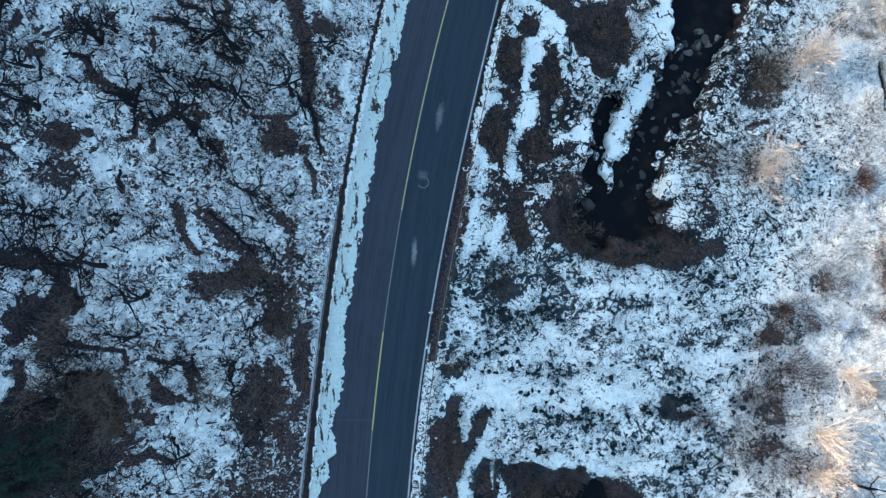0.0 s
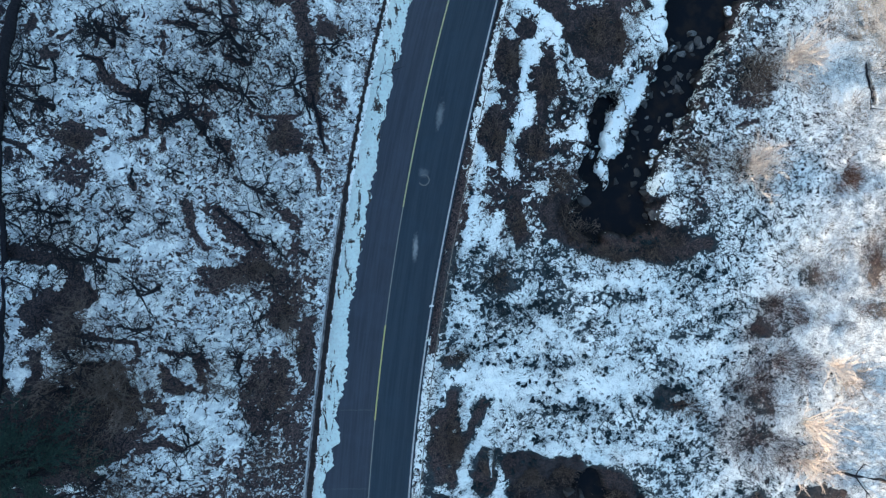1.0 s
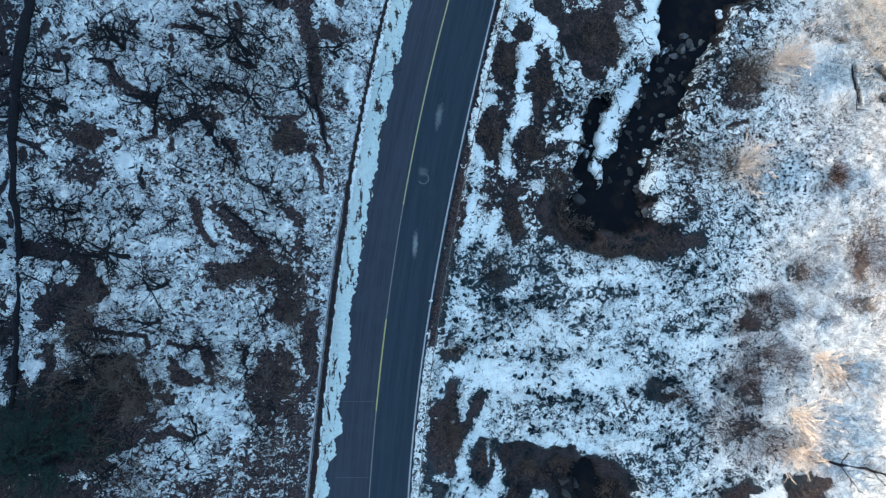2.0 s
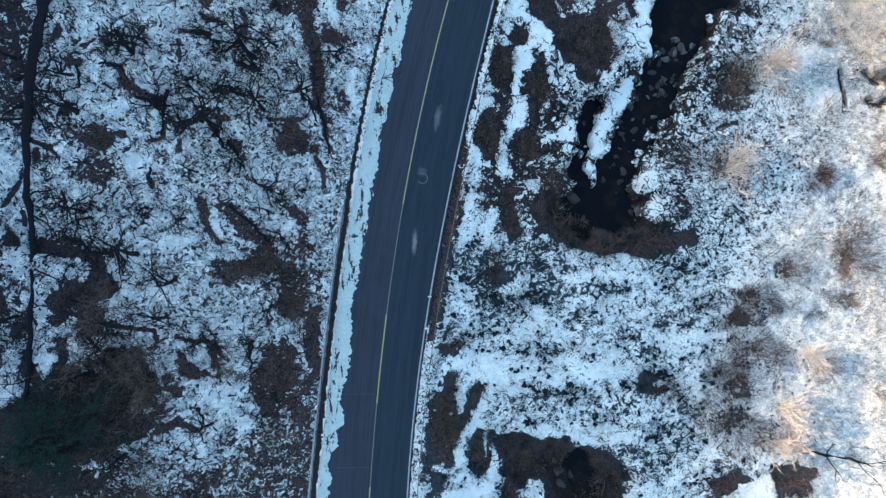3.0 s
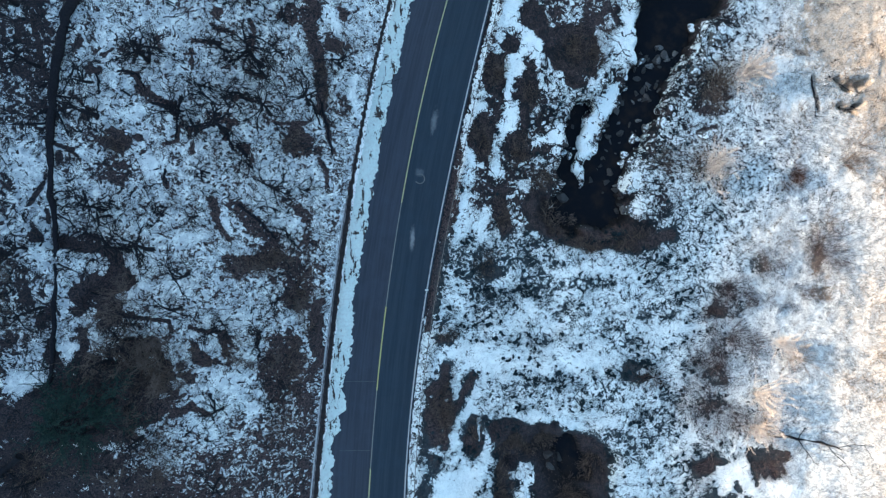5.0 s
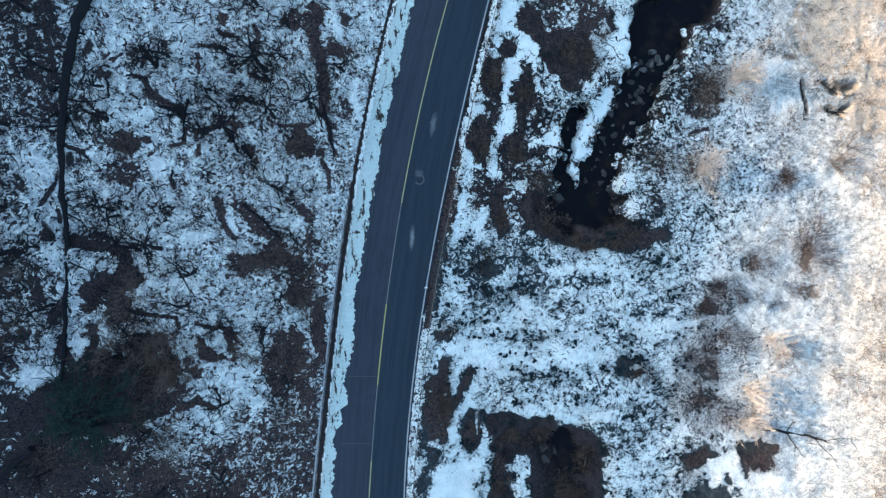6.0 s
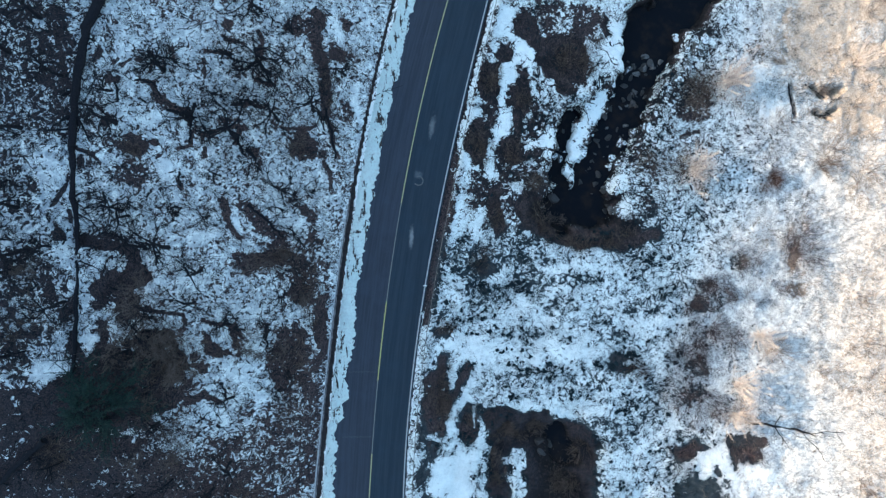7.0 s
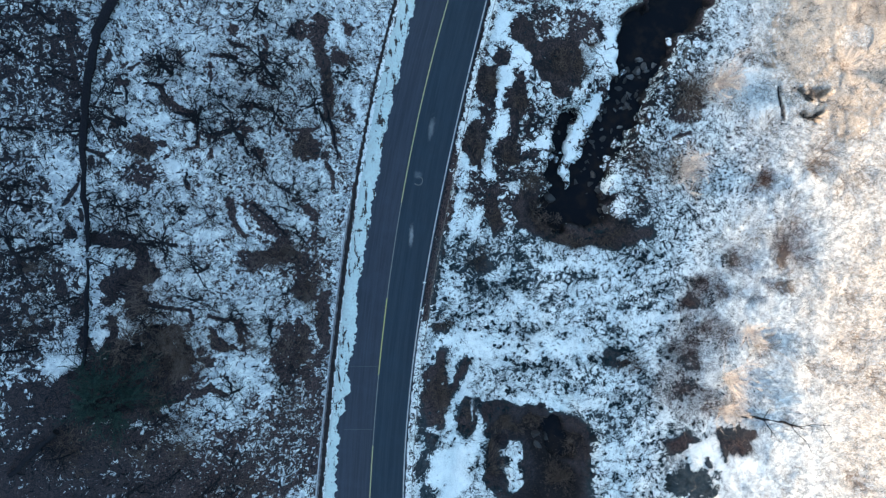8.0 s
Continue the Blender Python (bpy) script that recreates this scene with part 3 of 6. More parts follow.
# ---- materials ----
class Nodes:
    """A short way to write a node material."""

    def __init__(self, name):
        self.mat = bpy.data.materials.new(name)
        self.mat.use_nodes = True
        self.tree = self.mat.node_tree
        self.bsdf = self.tree.nodes["Principled BSDF"]
        self.coord = self.tree.nodes.new("ShaderNodeTexCoord").outputs["Object"]

    def set(self, socket, value):
        if isinstance(value, (int, float)):
            socket.default_value = value
        elif isinstance(value, tuple):
            socket.default_value = (*value, 1.0) if len(value) == 3 and len(socket.default_value) == 4 else value
        else:
            self.tree.links.new(value, socket)

    def noise(self, scale, detail=4.0, rough=0.55, distortion=0.0, coord=None):
        n = self.tree.nodes.new("ShaderNodeTexNoise")
        n.inputs["Scale"].default_value = scale
        n.inputs["Detail"].default_value = detail
        n.inputs["Roughness"].default_value = rough
        n.inputs["Distortion"].default_value = distortion
        self.set(n.inputs["Vector"], coord or self.coord)
        return n.outputs["Fac"]

    def cells(self, scale, feature="F1", out="Color", coord=None):
        n = self.tree.nodes.new("ShaderNodeTexVoronoi")
        n.feature = feature
        n.inputs["Scale"].default_value = scale
        self.set(n.inputs["Vector"], coord or self.coord)
        return n.outputs[out]

    def stretch(self, sx, sy, sz, turn=0.0, coord=None):
        n = self.tree.nodes.new("ShaderNodeMapping")
        n.inputs["Scale"].default_value = (sx, sy, sz)
        n.inputs["Rotation"].default_value = (0, 0, radians(turn))
        self.set(n.inputs["Vector"], coord or self.coord)
        return n.outputs[0]

    def math(self, op, a, b=0.0, c=0.0):
        n = self.tree.nodes.new("ShaderNodeMath")
        n.operation = op
        for socket, value in zip(n.inputs, (a, b, c)):
            self.set(socket, value)
        return n.outputs[0]

    def ramp(self, value, low, high, a=0.0, b=1.0):
        n = self.tree.nodes.new("ShaderNodeMapRange")
        n.interpolation_type = "SMOOTHSTEP"
        for socket, v in zip(n.inputs, (value, low, high, a, b)):
            self.set(socket, v)
        return n.outputs[0]

    def mix(self, fac, a, b, blend="MIX"):
        n = self.tree.nodes.new("ShaderNodeMix")
        n.data_type = "RGBA"
        n.blend_type = blend
        self.set(n.inputs["Factor"], fac)
        self.set(n.inputs[6], a)
        self.set(n.inputs[7], b)
        return n.outputs[2]

    def attr(self, name):
        n = self.tree.nodes.new("ShaderNodeAttribute")
        n.attribute_name = name
        return n.outputs["Fac"]

    def random(self):
        return self.tree.nodes.new("ShaderNodeObjectInfo").outputs["Random"]

    def island(self):
        return self.tree.nodes.new("ShaderNodeNewGeometry").outputs["Random Per Island"]

    def normal_z(self):
        n = self.tree.nodes.new("ShaderNodeNewGeometry")
        s = self.tree.nodes.new("ShaderNodeSeparateXYZ")
        self.tree.links.new(n.outputs["Normal"], s.inputs[0])
        return s.outputs["Z"]

    def bump(self, height, strength=0.4, distance=0.03):
        n = self.tree.nodes.new("ShaderNodeBump")
        n.inputs["Strength"].default_value = strength
        n.inputs["Distance"].default_value = distance
        self.set(n.inputs["Height"], height)
        self.set(self.bsdf.inputs["Normal"], n.outputs[0])

    def done(self, colour, rough=0.8, metal=0.0, specular=0.3):
        self.set(self.bsdf.inputs["Base Color"], colour)
        self.set(self.bsdf.inputs["Roughness"], rough)
        self.set(self.bsdf.inputs["Metallic"], metal)
        self.set(self.bsdf.inputs["Specular IOR Level"], specular)
        return self.mat


def ground_material():
    n = Nodes("snowy_ground")
    cover, leafy = n.attr("cover"), n.attr("leafy")
    big = n.noise(0.9, 5, 0.6, 0.6)
    mid = n.noise(1.55, 3, 0.58, 1.8)
    fine = n.noise(13.0, 4, 0.65, 0.8)
    v = n.math("ADD", cover, n.math("MULTIPLY", n.math("SUBTRACT", big, 0.5), 0.8))
    v = n.math("ADD", v, n.math("MULTIPLY", n.math("SUBTRACT", mid, 0.5), n.math("MULTIPLY_ADD", n.attr("calm"), -1.5, 2.3)))
    v = n.math("ADD", v, n.math("MULTIPLY", n.math("SUBTRACT", fine, 0.5), n.math("MULTIPLY_ADD", n.attr("twiggy"), -0.62, 1.0)))
    curl = n.noise(1.2, 3, 0.55, 2.2)
    line = n.ramp(n.math("ABSOLUTE", n.math("SUBTRACT", curl, 0.5)), 0.0, 0.028, 1.0, 0.0)
    curl_fine = n.noise(3.4, 2, 0.5, 2.4)
    line_fine = n.ramp(n.math("ABSOLUTE", n.math("SUBTRACT", curl_fine, 0.47)), 0.0, 0.05, 1.0, 0.0)
    here = n.ramp(n.noise(1.1, 3), 0.46, 0.62)
    commas = n.ramp(n.math("ABSOLUTE", n.math("SUBTRACT", n.noise(2.3, 2, 0.5, 1.3), 0.5)), 0.02, 0.075, 1.0, 0.0)
    commas = n.math("MULTIPLY", commas, n.ramp(n.noise(3.1, 3, 0.6), 0.48, 0.54))
    commas = n.math("MULTIPLY", commas, n.ramp(n.noise(0.5, 4, 0.6), 0.34, 0.56, 0.35, 1.0))
    curls = n.ramp(n.math("ABSOLUTE", n.math("SUBTRACT", n.noise(1.5, 2, 0.5, 1.9), 0.5)), 0.015, 0.06, 1.0, 0.0)
    curls = n.math("MULTIPLY", n.math("MULTIPLY", curls, n.ramp(n.noise(1.9, 3, 0.6), 0.46, 0.53)), n.attr("curly"))
    lines = n.math("MAXIMUM", n.math("MULTIPLY", n.math("MAXIMUM", line, line_fine), here), commas)
    lines = n.math("MAXIMUM", lines, curls)
    v = n.math("SUBTRACT", v, n.math("MULTIPLY", lines, n.math("MULTIPLY", n.attr("twiggy"), 1.1)))
    bend = n.tree.nodes.new("ShaderNodeVectorMath")
    bend.operation = "MULTIPLY_ADD"
    wavy = n.tree.nodes.new("ShaderNodeTexNoise")
    wavy.inputs["Scale"].default_value = 1.4
    n.tree.links.new(n.coord, wavy.inputs["Vector"])
    n.tree.links.new(wavy.outputs["Color"], bend.inputs[0])
    bend.inputs[1].default_value = (0.9, 0.9, 0.0)
    n.tree.links.new(n.coord, bend.inputs[2])
    crack = n.ramp(n.cells(0.95, "DISTANCE_TO_EDGE", "Distance", bend.outputs[0]), 0.01, 0.07, 1.0, 0.0)
    crack = n.math("MULTIPLY", crack, n.ramp(n.noise(0.8, 3), 0.42, 0.58))
    v = n.math("SUBTRACT", v, n.math("MULTIPLY", n.math("MULTIPLY", crack, n.attr("rocky")), 0.95))
    snow = n.ramp(v, 0.45, 0.53)
    hair = n.math("SUBTRACT", n.noise(4.2, 3, 0.6, 1.6), 0.5)
    hair = n.ramp(n.math("ABSOLUTE", hair), 0.006, 0.026, 1.0, 0.0)
    fuzz = n.math("SUBTRACT", n.noise(9.5, 3, 0.6, 1.2), 0.5)
    fuzz = n.ramp(n.math("ABSOLUTE", fuzz), 0.008, 0.04, 1.0, 0.0)
    hair = n.math("MAXIMUM", n.math("MULTIPLY", hair, n.ramp(n.noise(0.7, 4, 0.6), 0.34, 0.56)), n.math("MULTIPLY", fuzz, n.ramp(n.noise(1.3, 4, 0.6), 0.44, 0.64)))
    dash = n.math("SUBTRACT", n.noise(2.6, 4, 0.6, 1.3, n.stretch(0.8, 2.3, 1.0, 6)), 0.5)
    dash = n.math("MULTIPLY", n.ramp(n.math("ABSOLUTE", dash), 0.02, 0.065, 1.0, 0.0), n.ramp(n.noise(2.2, 4, 0.6), 0.42, 0.52))
    hair = n.math("MAXIMUM", hair, n.math("MULTIPLY", dash, n.attr("bank")))
    hair = n.math("MULTIPLY", hair, n.attr("hairy"))
    leaf = n.cells(17.0)
    sep = n.tree.nodes.new("ShaderNodeSeparateColor")
    n.tree.links.new(leaf, sep.inputs[0])
    tone = sep.outputs[0]
    soil = n.mix(n.ramp(n.noise(2.3, 4), 0.35, 0.65), (0.008, 0.009, 0.013), (0.026, 0.021, 0.024))
    soil = n.mix(n.ramp(tone, 0.36, 0.92), soil, (0.104, 0.064, 0.060))
    soil = n.mix(n.math("MULTIPLY", n.ramp(sep.outputs[1], 0.84, 0.97), 0.4), soil, (0.24, 0.18, 0.155))
    straw = n.math("SUBTRACT", n.noise(6.5, 4, 0.65, 2.6), 0.5)
    straw = n.ramp(n.math("ABSOLUTE", straw), 0.01, 0.075, 1.0, 0.0)
    matted = n.mix(tone, (0.007, 0.013, 0.019), (0.028, 0.042, 0.052))
    matted = n.mix(n.math("MULTIPLY", straw, n.ramp(n.noise(2.1, 4, 0.6), 0.38, 0.62, 0.1, 0.75)), matted, (0.105, 0.115, 0.118))
    # far west slope's blue shade painted into the soil; basin soil darkened too
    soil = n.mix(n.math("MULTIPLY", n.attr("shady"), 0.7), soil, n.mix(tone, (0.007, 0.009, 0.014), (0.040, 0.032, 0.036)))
    soil = n.mix(n.attr("grassy"), soil, matted)
    soil = n.mix(n.math("MULTIPLY", n.attr("rocky"), n.ramp(n.noise(1.6, 4), 0.34, 0.56)), soil, (0.009, 0.010, 0.013))
    soil = n.mix(n.math("MULTIPLY", lines, n.ramp(v, -0.3, 0.3)), soil, (0.006, 0.008, 0.012))
    tan = n.mix(tone, (0.30, 0.245, 0.20), (0.62, 0.53, 0.44))
    soil = n.mix(leafy, soil, tan)
    # wet soil by the water, and painted shade in the far bank's pits
    soil = n.mix(n.attr("wet"), soil, (0.007, 0.0055, 0.006))
    white = n.mix(n.noise(0.5, 4), (0.88, 0.905, 0.885), (0.95, 0.958, 0.945))
    dust = n.math("MULTIPLY", n.ramp(n.noise(7.0, 5, 0.7), 0.32, 0.62), n.math("ADD", n.math("MULTIPLY", leafy, 0.9), 0.12))
    # grey-blue mixed into thin snow also stands in for shade on the west slope
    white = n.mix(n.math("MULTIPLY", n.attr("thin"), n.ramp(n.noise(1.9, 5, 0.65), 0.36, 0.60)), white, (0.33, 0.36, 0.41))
    white = n.mix(dust, white, (0.58, 0.47, 0.37))
    blades = n.math("MULTIPLY", n.math("MULTIPLY", straw, n.ramp(n.noise(0.55, 5, 0.62), 0.40, 0.62)), n.attr("grassy"))
    white = n.mix(n.math("MULTIPLY", blades, 0.4), white, (0.20, 0.25, 0.28))
    white = n.mix(hair, white, (0.05, 0.06, 0.072))
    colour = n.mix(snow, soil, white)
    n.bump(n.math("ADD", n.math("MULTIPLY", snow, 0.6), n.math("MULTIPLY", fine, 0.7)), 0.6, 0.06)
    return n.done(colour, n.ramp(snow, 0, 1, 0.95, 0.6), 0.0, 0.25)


def asphalt_material(name, dark, light, stains=()):
    n = Nodes(name)
    uv = n.tree.nodes.new("ShaderNodeUVMap").outputs[0]
    grain = n.noise(38.0, 3, 0.7)
    streak = n.noise(1.0, 5, 0.6, 0.0, n.stretch(1.9, 0.06, 1, 0, uv))
    cloud = n.noise(0.55, 4, 0.6, 0.4)
    fine = n.noise(1.0, 4, 0.6, 0.0, n.stretch(7.5, 0.25, 1, 0, uv))
    colour = n.mix(n.ramp(n.math("ADD", n.math("MULTIPLY", streak, 0.6), n.math("MULTIPLY", fine, 0.4)), 0.38, 0.62), dark, light)
    colour = n.mix(n.ramp(cloud, 0.42, 0.7, 0.0, 0.35), colour, tuple(c * 1.35 for c in light))
    colour = n.mix(n.ramp(grain, 0.35, 0.7, 0.0, 0.35), colour, tuple(c * 0.55 for c in dark))
    for x, y, rx, ry, turn, amount in stains:
        m = n.tree.nodes.new("ShaderNodeMapping")
        m.vector_type = "TEXTURE"
        m.inputs["Location"].default_value = (x, y, 0)
        m.inputs["Rotation"].default_value = (0, 0, radians(turn))
        m.inputs["Scale"].default_value = (rx, ry, 1)
        n.tree.links.new(n.coord, m.inputs["Vector"])
        length = n.tree.nodes.new("ShaderNodeVectorMath")
        length.operation = "LENGTH"
        n.tree.links.new(m.outputs[0], length.inputs[0])
        near = n.math("ADD", length.outputs["Value"], n.math("MULTIPLY", n.math("SUBTRACT", n.noise(4.0, 4), 0.5), 1.2))
        colour = n.mix(n.ramp(near, 1.0, 0.1, 0.0, amount), colour, (0.26, 0.27, 0.28))
    n.bump(grain, 0.35, 0.01)
    return n.done(colour, n.ramp(cloud, 0.3, 0.7, 0.78, 0.92), 0.0, 0.3)


def paint_material(name, colour, worn):
    n = Nodes(name)
    chips = n.ramp(n.noise(9.0, 5, 0.7), worn, worn + 0.16)
    return n.done(n.mix(chips, (0.10, 0.10, 0.095), colour), 0.7)


def snow_material():
    n = Nodes("packed_snow")
    long = n.noise(1.0, 5, 0.65, 0.5, n.stretch(2.1, 0.62, 2.0, -9))
    dirt = n.ramp(n.math("ADD", long, n.math("MULTIPLY", n.noise(7.0, 4, 0.6), 0.35)), 0.735, 0.785)
    colour = n.mix(n.noise(0.7, 4), (0.50, 0.59, 0.57), (0.70, 0.77, 0.74))
    colour = n.mix(n.ramp(n.noise(5.0, 5, 0.7), 0.42, 0.68, 0.0, 0.45), colour, (0.42, 0.40, 0.40))
    colour = n.mix(dirt, colour, (0.035, 0.024, 0.021))
    n.bump(n.noise(6.0, 5, 0.65), 0.8, 0.06)
    return n.done(colour, 0.65, 0.0, 0.25)


def snowy_stone_material():
    """Stone under a thin, broken sheet of snow on what faces up."""
    n = Nodes("snowy_stone")
    grain = n.noise(5.0, 6, 0.65, 0.4)
    stone = n.mix(n.ramp(grain, 0.3, 0.7), (0.03, 0.028, 0.028), (0.13, 0.12, 0.115))
    lies = n.ramp(n.math("ADD", n.normal_z(), n.math("MULTIPLY", n.math("SUBTRACT", n.noise(2.4, 5), 0.5), 1.5)), 0.78, 0.90)
    n.bump(n.noise(9.0, 6, 0.7), 0.6, 0.05)
    return n.done(n.mix(lies, stone, (0.86, 0.87, 0.88)), 0.75, 0.0, 0.3)


def bark_material(name, dark, light, scale=14.0):
    n = Nodes(name)
    grain = n.noise(1.0, 5, 0.65, 0.5, n.stretch(scale, scale, scale * 0.3))
    colour = n.mix(n.ramp(grain, 0.35, 0.7), dark, light)
    colour = n.mix(n.math("MULTIPLY", n.random(), 0.35), colour, dark)
    n.bump(grain, 0.6, 0.02)
    return n.done(colour, 0.9, 0.0, 0.2)


def cane_material(name, dark, light):
    n = Nodes(name)
    colour = n.mix(n.island(), dark, light)
    colour = n.mix(n.ramp(n.noise(1.1, 3), 0.35, 0.7, 0.0, 0.5), colour, dark)
    return n.done(colour, 0.85, 0.0, 0.2)


def rock_material():
    n = Nodes("brook_stone")
    grain = n.noise(5.0, 6, 0.65, 0.4)
    colour = n.mix(n.ramp(grain, 0.3, 0.7), (0.035, 0.033, 0.035), (0.19, 0.18, 0.18))
    colour = n.mix(n.ramp(n.random(), 0.05, 0.6, 0.0, 0.9), colour, (0.022, 0.018, 0.018))
    n.bump(n.noise(9.0, 6, 0.7), 0.6, 0.05)
    return n.done(colour, n.ramp(grain, 0.3, 0.7, 0.45, 0.8), 0.0, 0.4)


def water_material():
    n = Nodes("dark_water")
    n.bump(n.noise(2.6, 4, 0.6, 0.8), 0.10, 0.03)
    colour = n.mix(n.ramp(n.noise(0.8, 5, 0.6), 0.45, 0.7), (0.004, 0.005, 0.008), (0.015, 0.011, 0.010))
    return n.done(colour, 0.10, 0.0, 0.10)


def plain_material(name, dark, light, scale, rough, metal=0.0):
    n = Nodes(name)
    grain = n.noise(scale, 5, 0.65, 0.3)
    n.bump(grain, 0.3, 0.01)
    return n.done(n.mix(n.ramp(grain, 0.3, 0.7), dark, light), rough, metal)


GROUND = ground_material()
ASPHALT_OLD = asphalt_material("worn_asphalt", (0.028, 0.034, 0.049), (0.043, 0.050, 0.070))
ASPHALT_NEW = asphalt_material("dark_asphalt", (0.016, 0.027, 0.042), (0.026, 0.040, 0.058),
                               ((-2.05, -0.24, 0.28, 1.3, -3, 0.75), (-0.24, 9.49, 0.35, 1.3, -10, 0.45), (-1.45, 5.27, 0.5, 0.5, 0, 0.25)))
YELLOW = paint_material("worn_yellow_paint", (0.40, 0.36, 0.15), 0.27)
PALE_YELLOW = paint_material("faded_yellow_paint", (0.175, 0.175, 0.165), 0.34)
WORN_YELLOW = paint_material("rubbed_yellow_paint", (0.36, 0.34, 0.19), 0.31)
WHITE = paint_material("worn_white_paint", (0.42, 0.42, 0.43), 0.34)
CHALK = paint_material("chalky_ring", (0.105, 0.11, 0.118), 0.42)
SEAM = paint_material("joint_sealing", (0.075, 0.082, 0.095), 0.46)
SNOW = snow_material()
STONE = rock_material()
STONE_SNOWY = snowy_stone_material()
WATER = water_material()
BARK_DARK = bark_material("dark_bark", (0.006, 0.0065, 0.010), (0.021, 0.020, 0.026))
BARK_PALE = bark_material("pale_bark", (0.48, 0.41, 0.37), (0.82, 0.74, 0.68))
BARK_GREY = bark_material("grey_bark", (0.070, 0.055, 0.050), (0.20, 0.155, 0.138))
CANE_BROWN = cane_material("brown_canes", (0.032, 0.021, 0.022), (0.270, 0.196, 0.155))
CANE_GREY = cane_material("grey_brown_canes", (0.034, 0.027, 0.031), (0.19, 0.145, 0.145))
CANE_DARK = cane_material("dark_twigs", (0.008, 0.010, 0.014), (0.026, 0.028, 0.035))
TUFT = cane_material("dark_tuft", (0.006, 0.012, 0.017), (0.020, 0.034, 0.042))
CANE_TAN = cane_material("tan_twigs", (0.075, 0.058, 0.050), (0.34, 0.26, 0.21))
CANE_STRAW = cane_material("straw_twigs", (0.16, 0.12, 0.095), (0.55, 0.43, 0.34))
CANE_RED = cane_material("russet_twigs", (0.055, 0.030, 0.024), (0.18, 0.105, 0.080))
LEAF = cane_material("dry_leaf", (0.014, 0.010, 0.010), (0.100, 0.066, 0.058))
NEEDLE = cane_material("dark_needles", (0.009, 0.024, 0.023), (0.040, 0.072, 0.062))
CONCRETE = plain_material("pale_concrete", (0.30, 0.29, 0.29), (0.48, 0.47, 0.47), 5.0, 0.85)
PAN = plain_material("dirty_concrete", (0.05, 0.045, 0.05), (0.24, 0.22, 0.225), 3.5, 0.85)
LITTER = plain_material("wet_leaves", (0.006, 0.006, 0.008), (0.034, 0.023, 0.023), 6.0, 0.85)
STEEL = plain_material("weathered_steel", (0.09, 0.082, 0.078), (0.19, 0.175, 0.165), 7.0, 0.55, 0.5)
REFLECT = plain_material("white_plastic", (0.62, 0.62, 0.60), (0.76, 0.76, 0.74), 12.0, 0.5)


# ---- mesh helpers ----
def mesh_object(name, verts, faces, material, parent=None, label="", flat=False):
    me = bpy.data.meshes.new(name)
    me.from_pydata(verts, [], faces)
    me.materials.append(material)
    if not flat:
        me.polygons.foreach_set("use_smooth", [True] * len(me.polygons))
    me.update()
    ob = new(name, me)
    if parent is not None:
        ob.parent = parent
    if label:
        ob["label"] = label
    return ob


def from_bmesh(name, bm, material, parent=None, label="", flat=False):
    me = bpy.data.meshes.new(name)
    bm.to_mesh(me)
    bm.free()
    me.materials.append(material)
    if not flat:
        me.polygons.foreach_set("use_smooth", [True] * len(me.polygons))
    ob = new(name, me)
    if parent is not None:
        ob.parent = parent
    if label:
        ob["label"] = label
    return ob


def tubes(P, R, sides=3):
    """Tapered tubes along many lines at once. P: (n, m, 3) points, R: (n, m) radii. Gives verts, faces."""
    n, m, _ = P.shape
    d = np.gradient(P, axis=1)
    d /= np.linalg.norm(d, axis=2, keepdims=True) + 1e-9
    ref = np.where(np.abs(d[..., 2:3]) > 0.9, np.array([1.0, 0, 0]), np.array([0, 0, 1.0]))
    a = np.cross(d, ref)
    a /= np.linalg.norm(a, axis=2, keepdims=True) + 1e-9
    b = np.cross(d, a)
    ang = np.arange(sides) * 2 * math.pi / sides
    ring = a[:, :, None, :] * np.cos(ang)[None, None, :, None] + b[:, :, None, :] * np.sin(ang)[None, None, :, None]
    V = P[:, :, None, :] + ring * R[:, :, None, None]
    idx = np.arange(n * m * sides).reshape(n, m, sides)
    nxt = np.roll(idx, -1, axis=2)
    F = np.stack([idx[:, :-1], nxt[:, :-1], nxt[:, 1:], idx[:, 1:]], axis=-1).reshape(-1, 4)
    return V.reshape(-1, 3), F


def joined(pieces):
    verts, faces, k = [], [], 0
    for v, f in pieces:
        verts.extend(v.tolist())
        faces.extend((f + k).tolist())
        k += len(v)
    return verts, faces


def shoots(rng, start, way, length, m, wobble, lift=0.0):
    """Crooked lines from start along way: (n, m, 3)."""
    n = len(start)
    P = np.zeros((n, m, 3))
    P[:, 0] = start
    d = way / (np.linalg.norm(way, axis=1, keepdims=True) + 1e-9)
    for k in range(1, m):
        d = d + rng.normal(0, wobble, (n, 3))
        d[:, 2] += lift
        d /= np.linalg.norm(d, axis=1, keepdims=True) + 1e-9
        P[:, k] = P[:, k - 1] + d * (length / (m - 1))[:, None]
    return P


def taper(n, m, r0, r1):
    return np.broadcast_to(np.linspace(1, 0, m)[None, :], (n, m)) * (np.asarray(r0) - r1).reshape(-1, 1) + r1


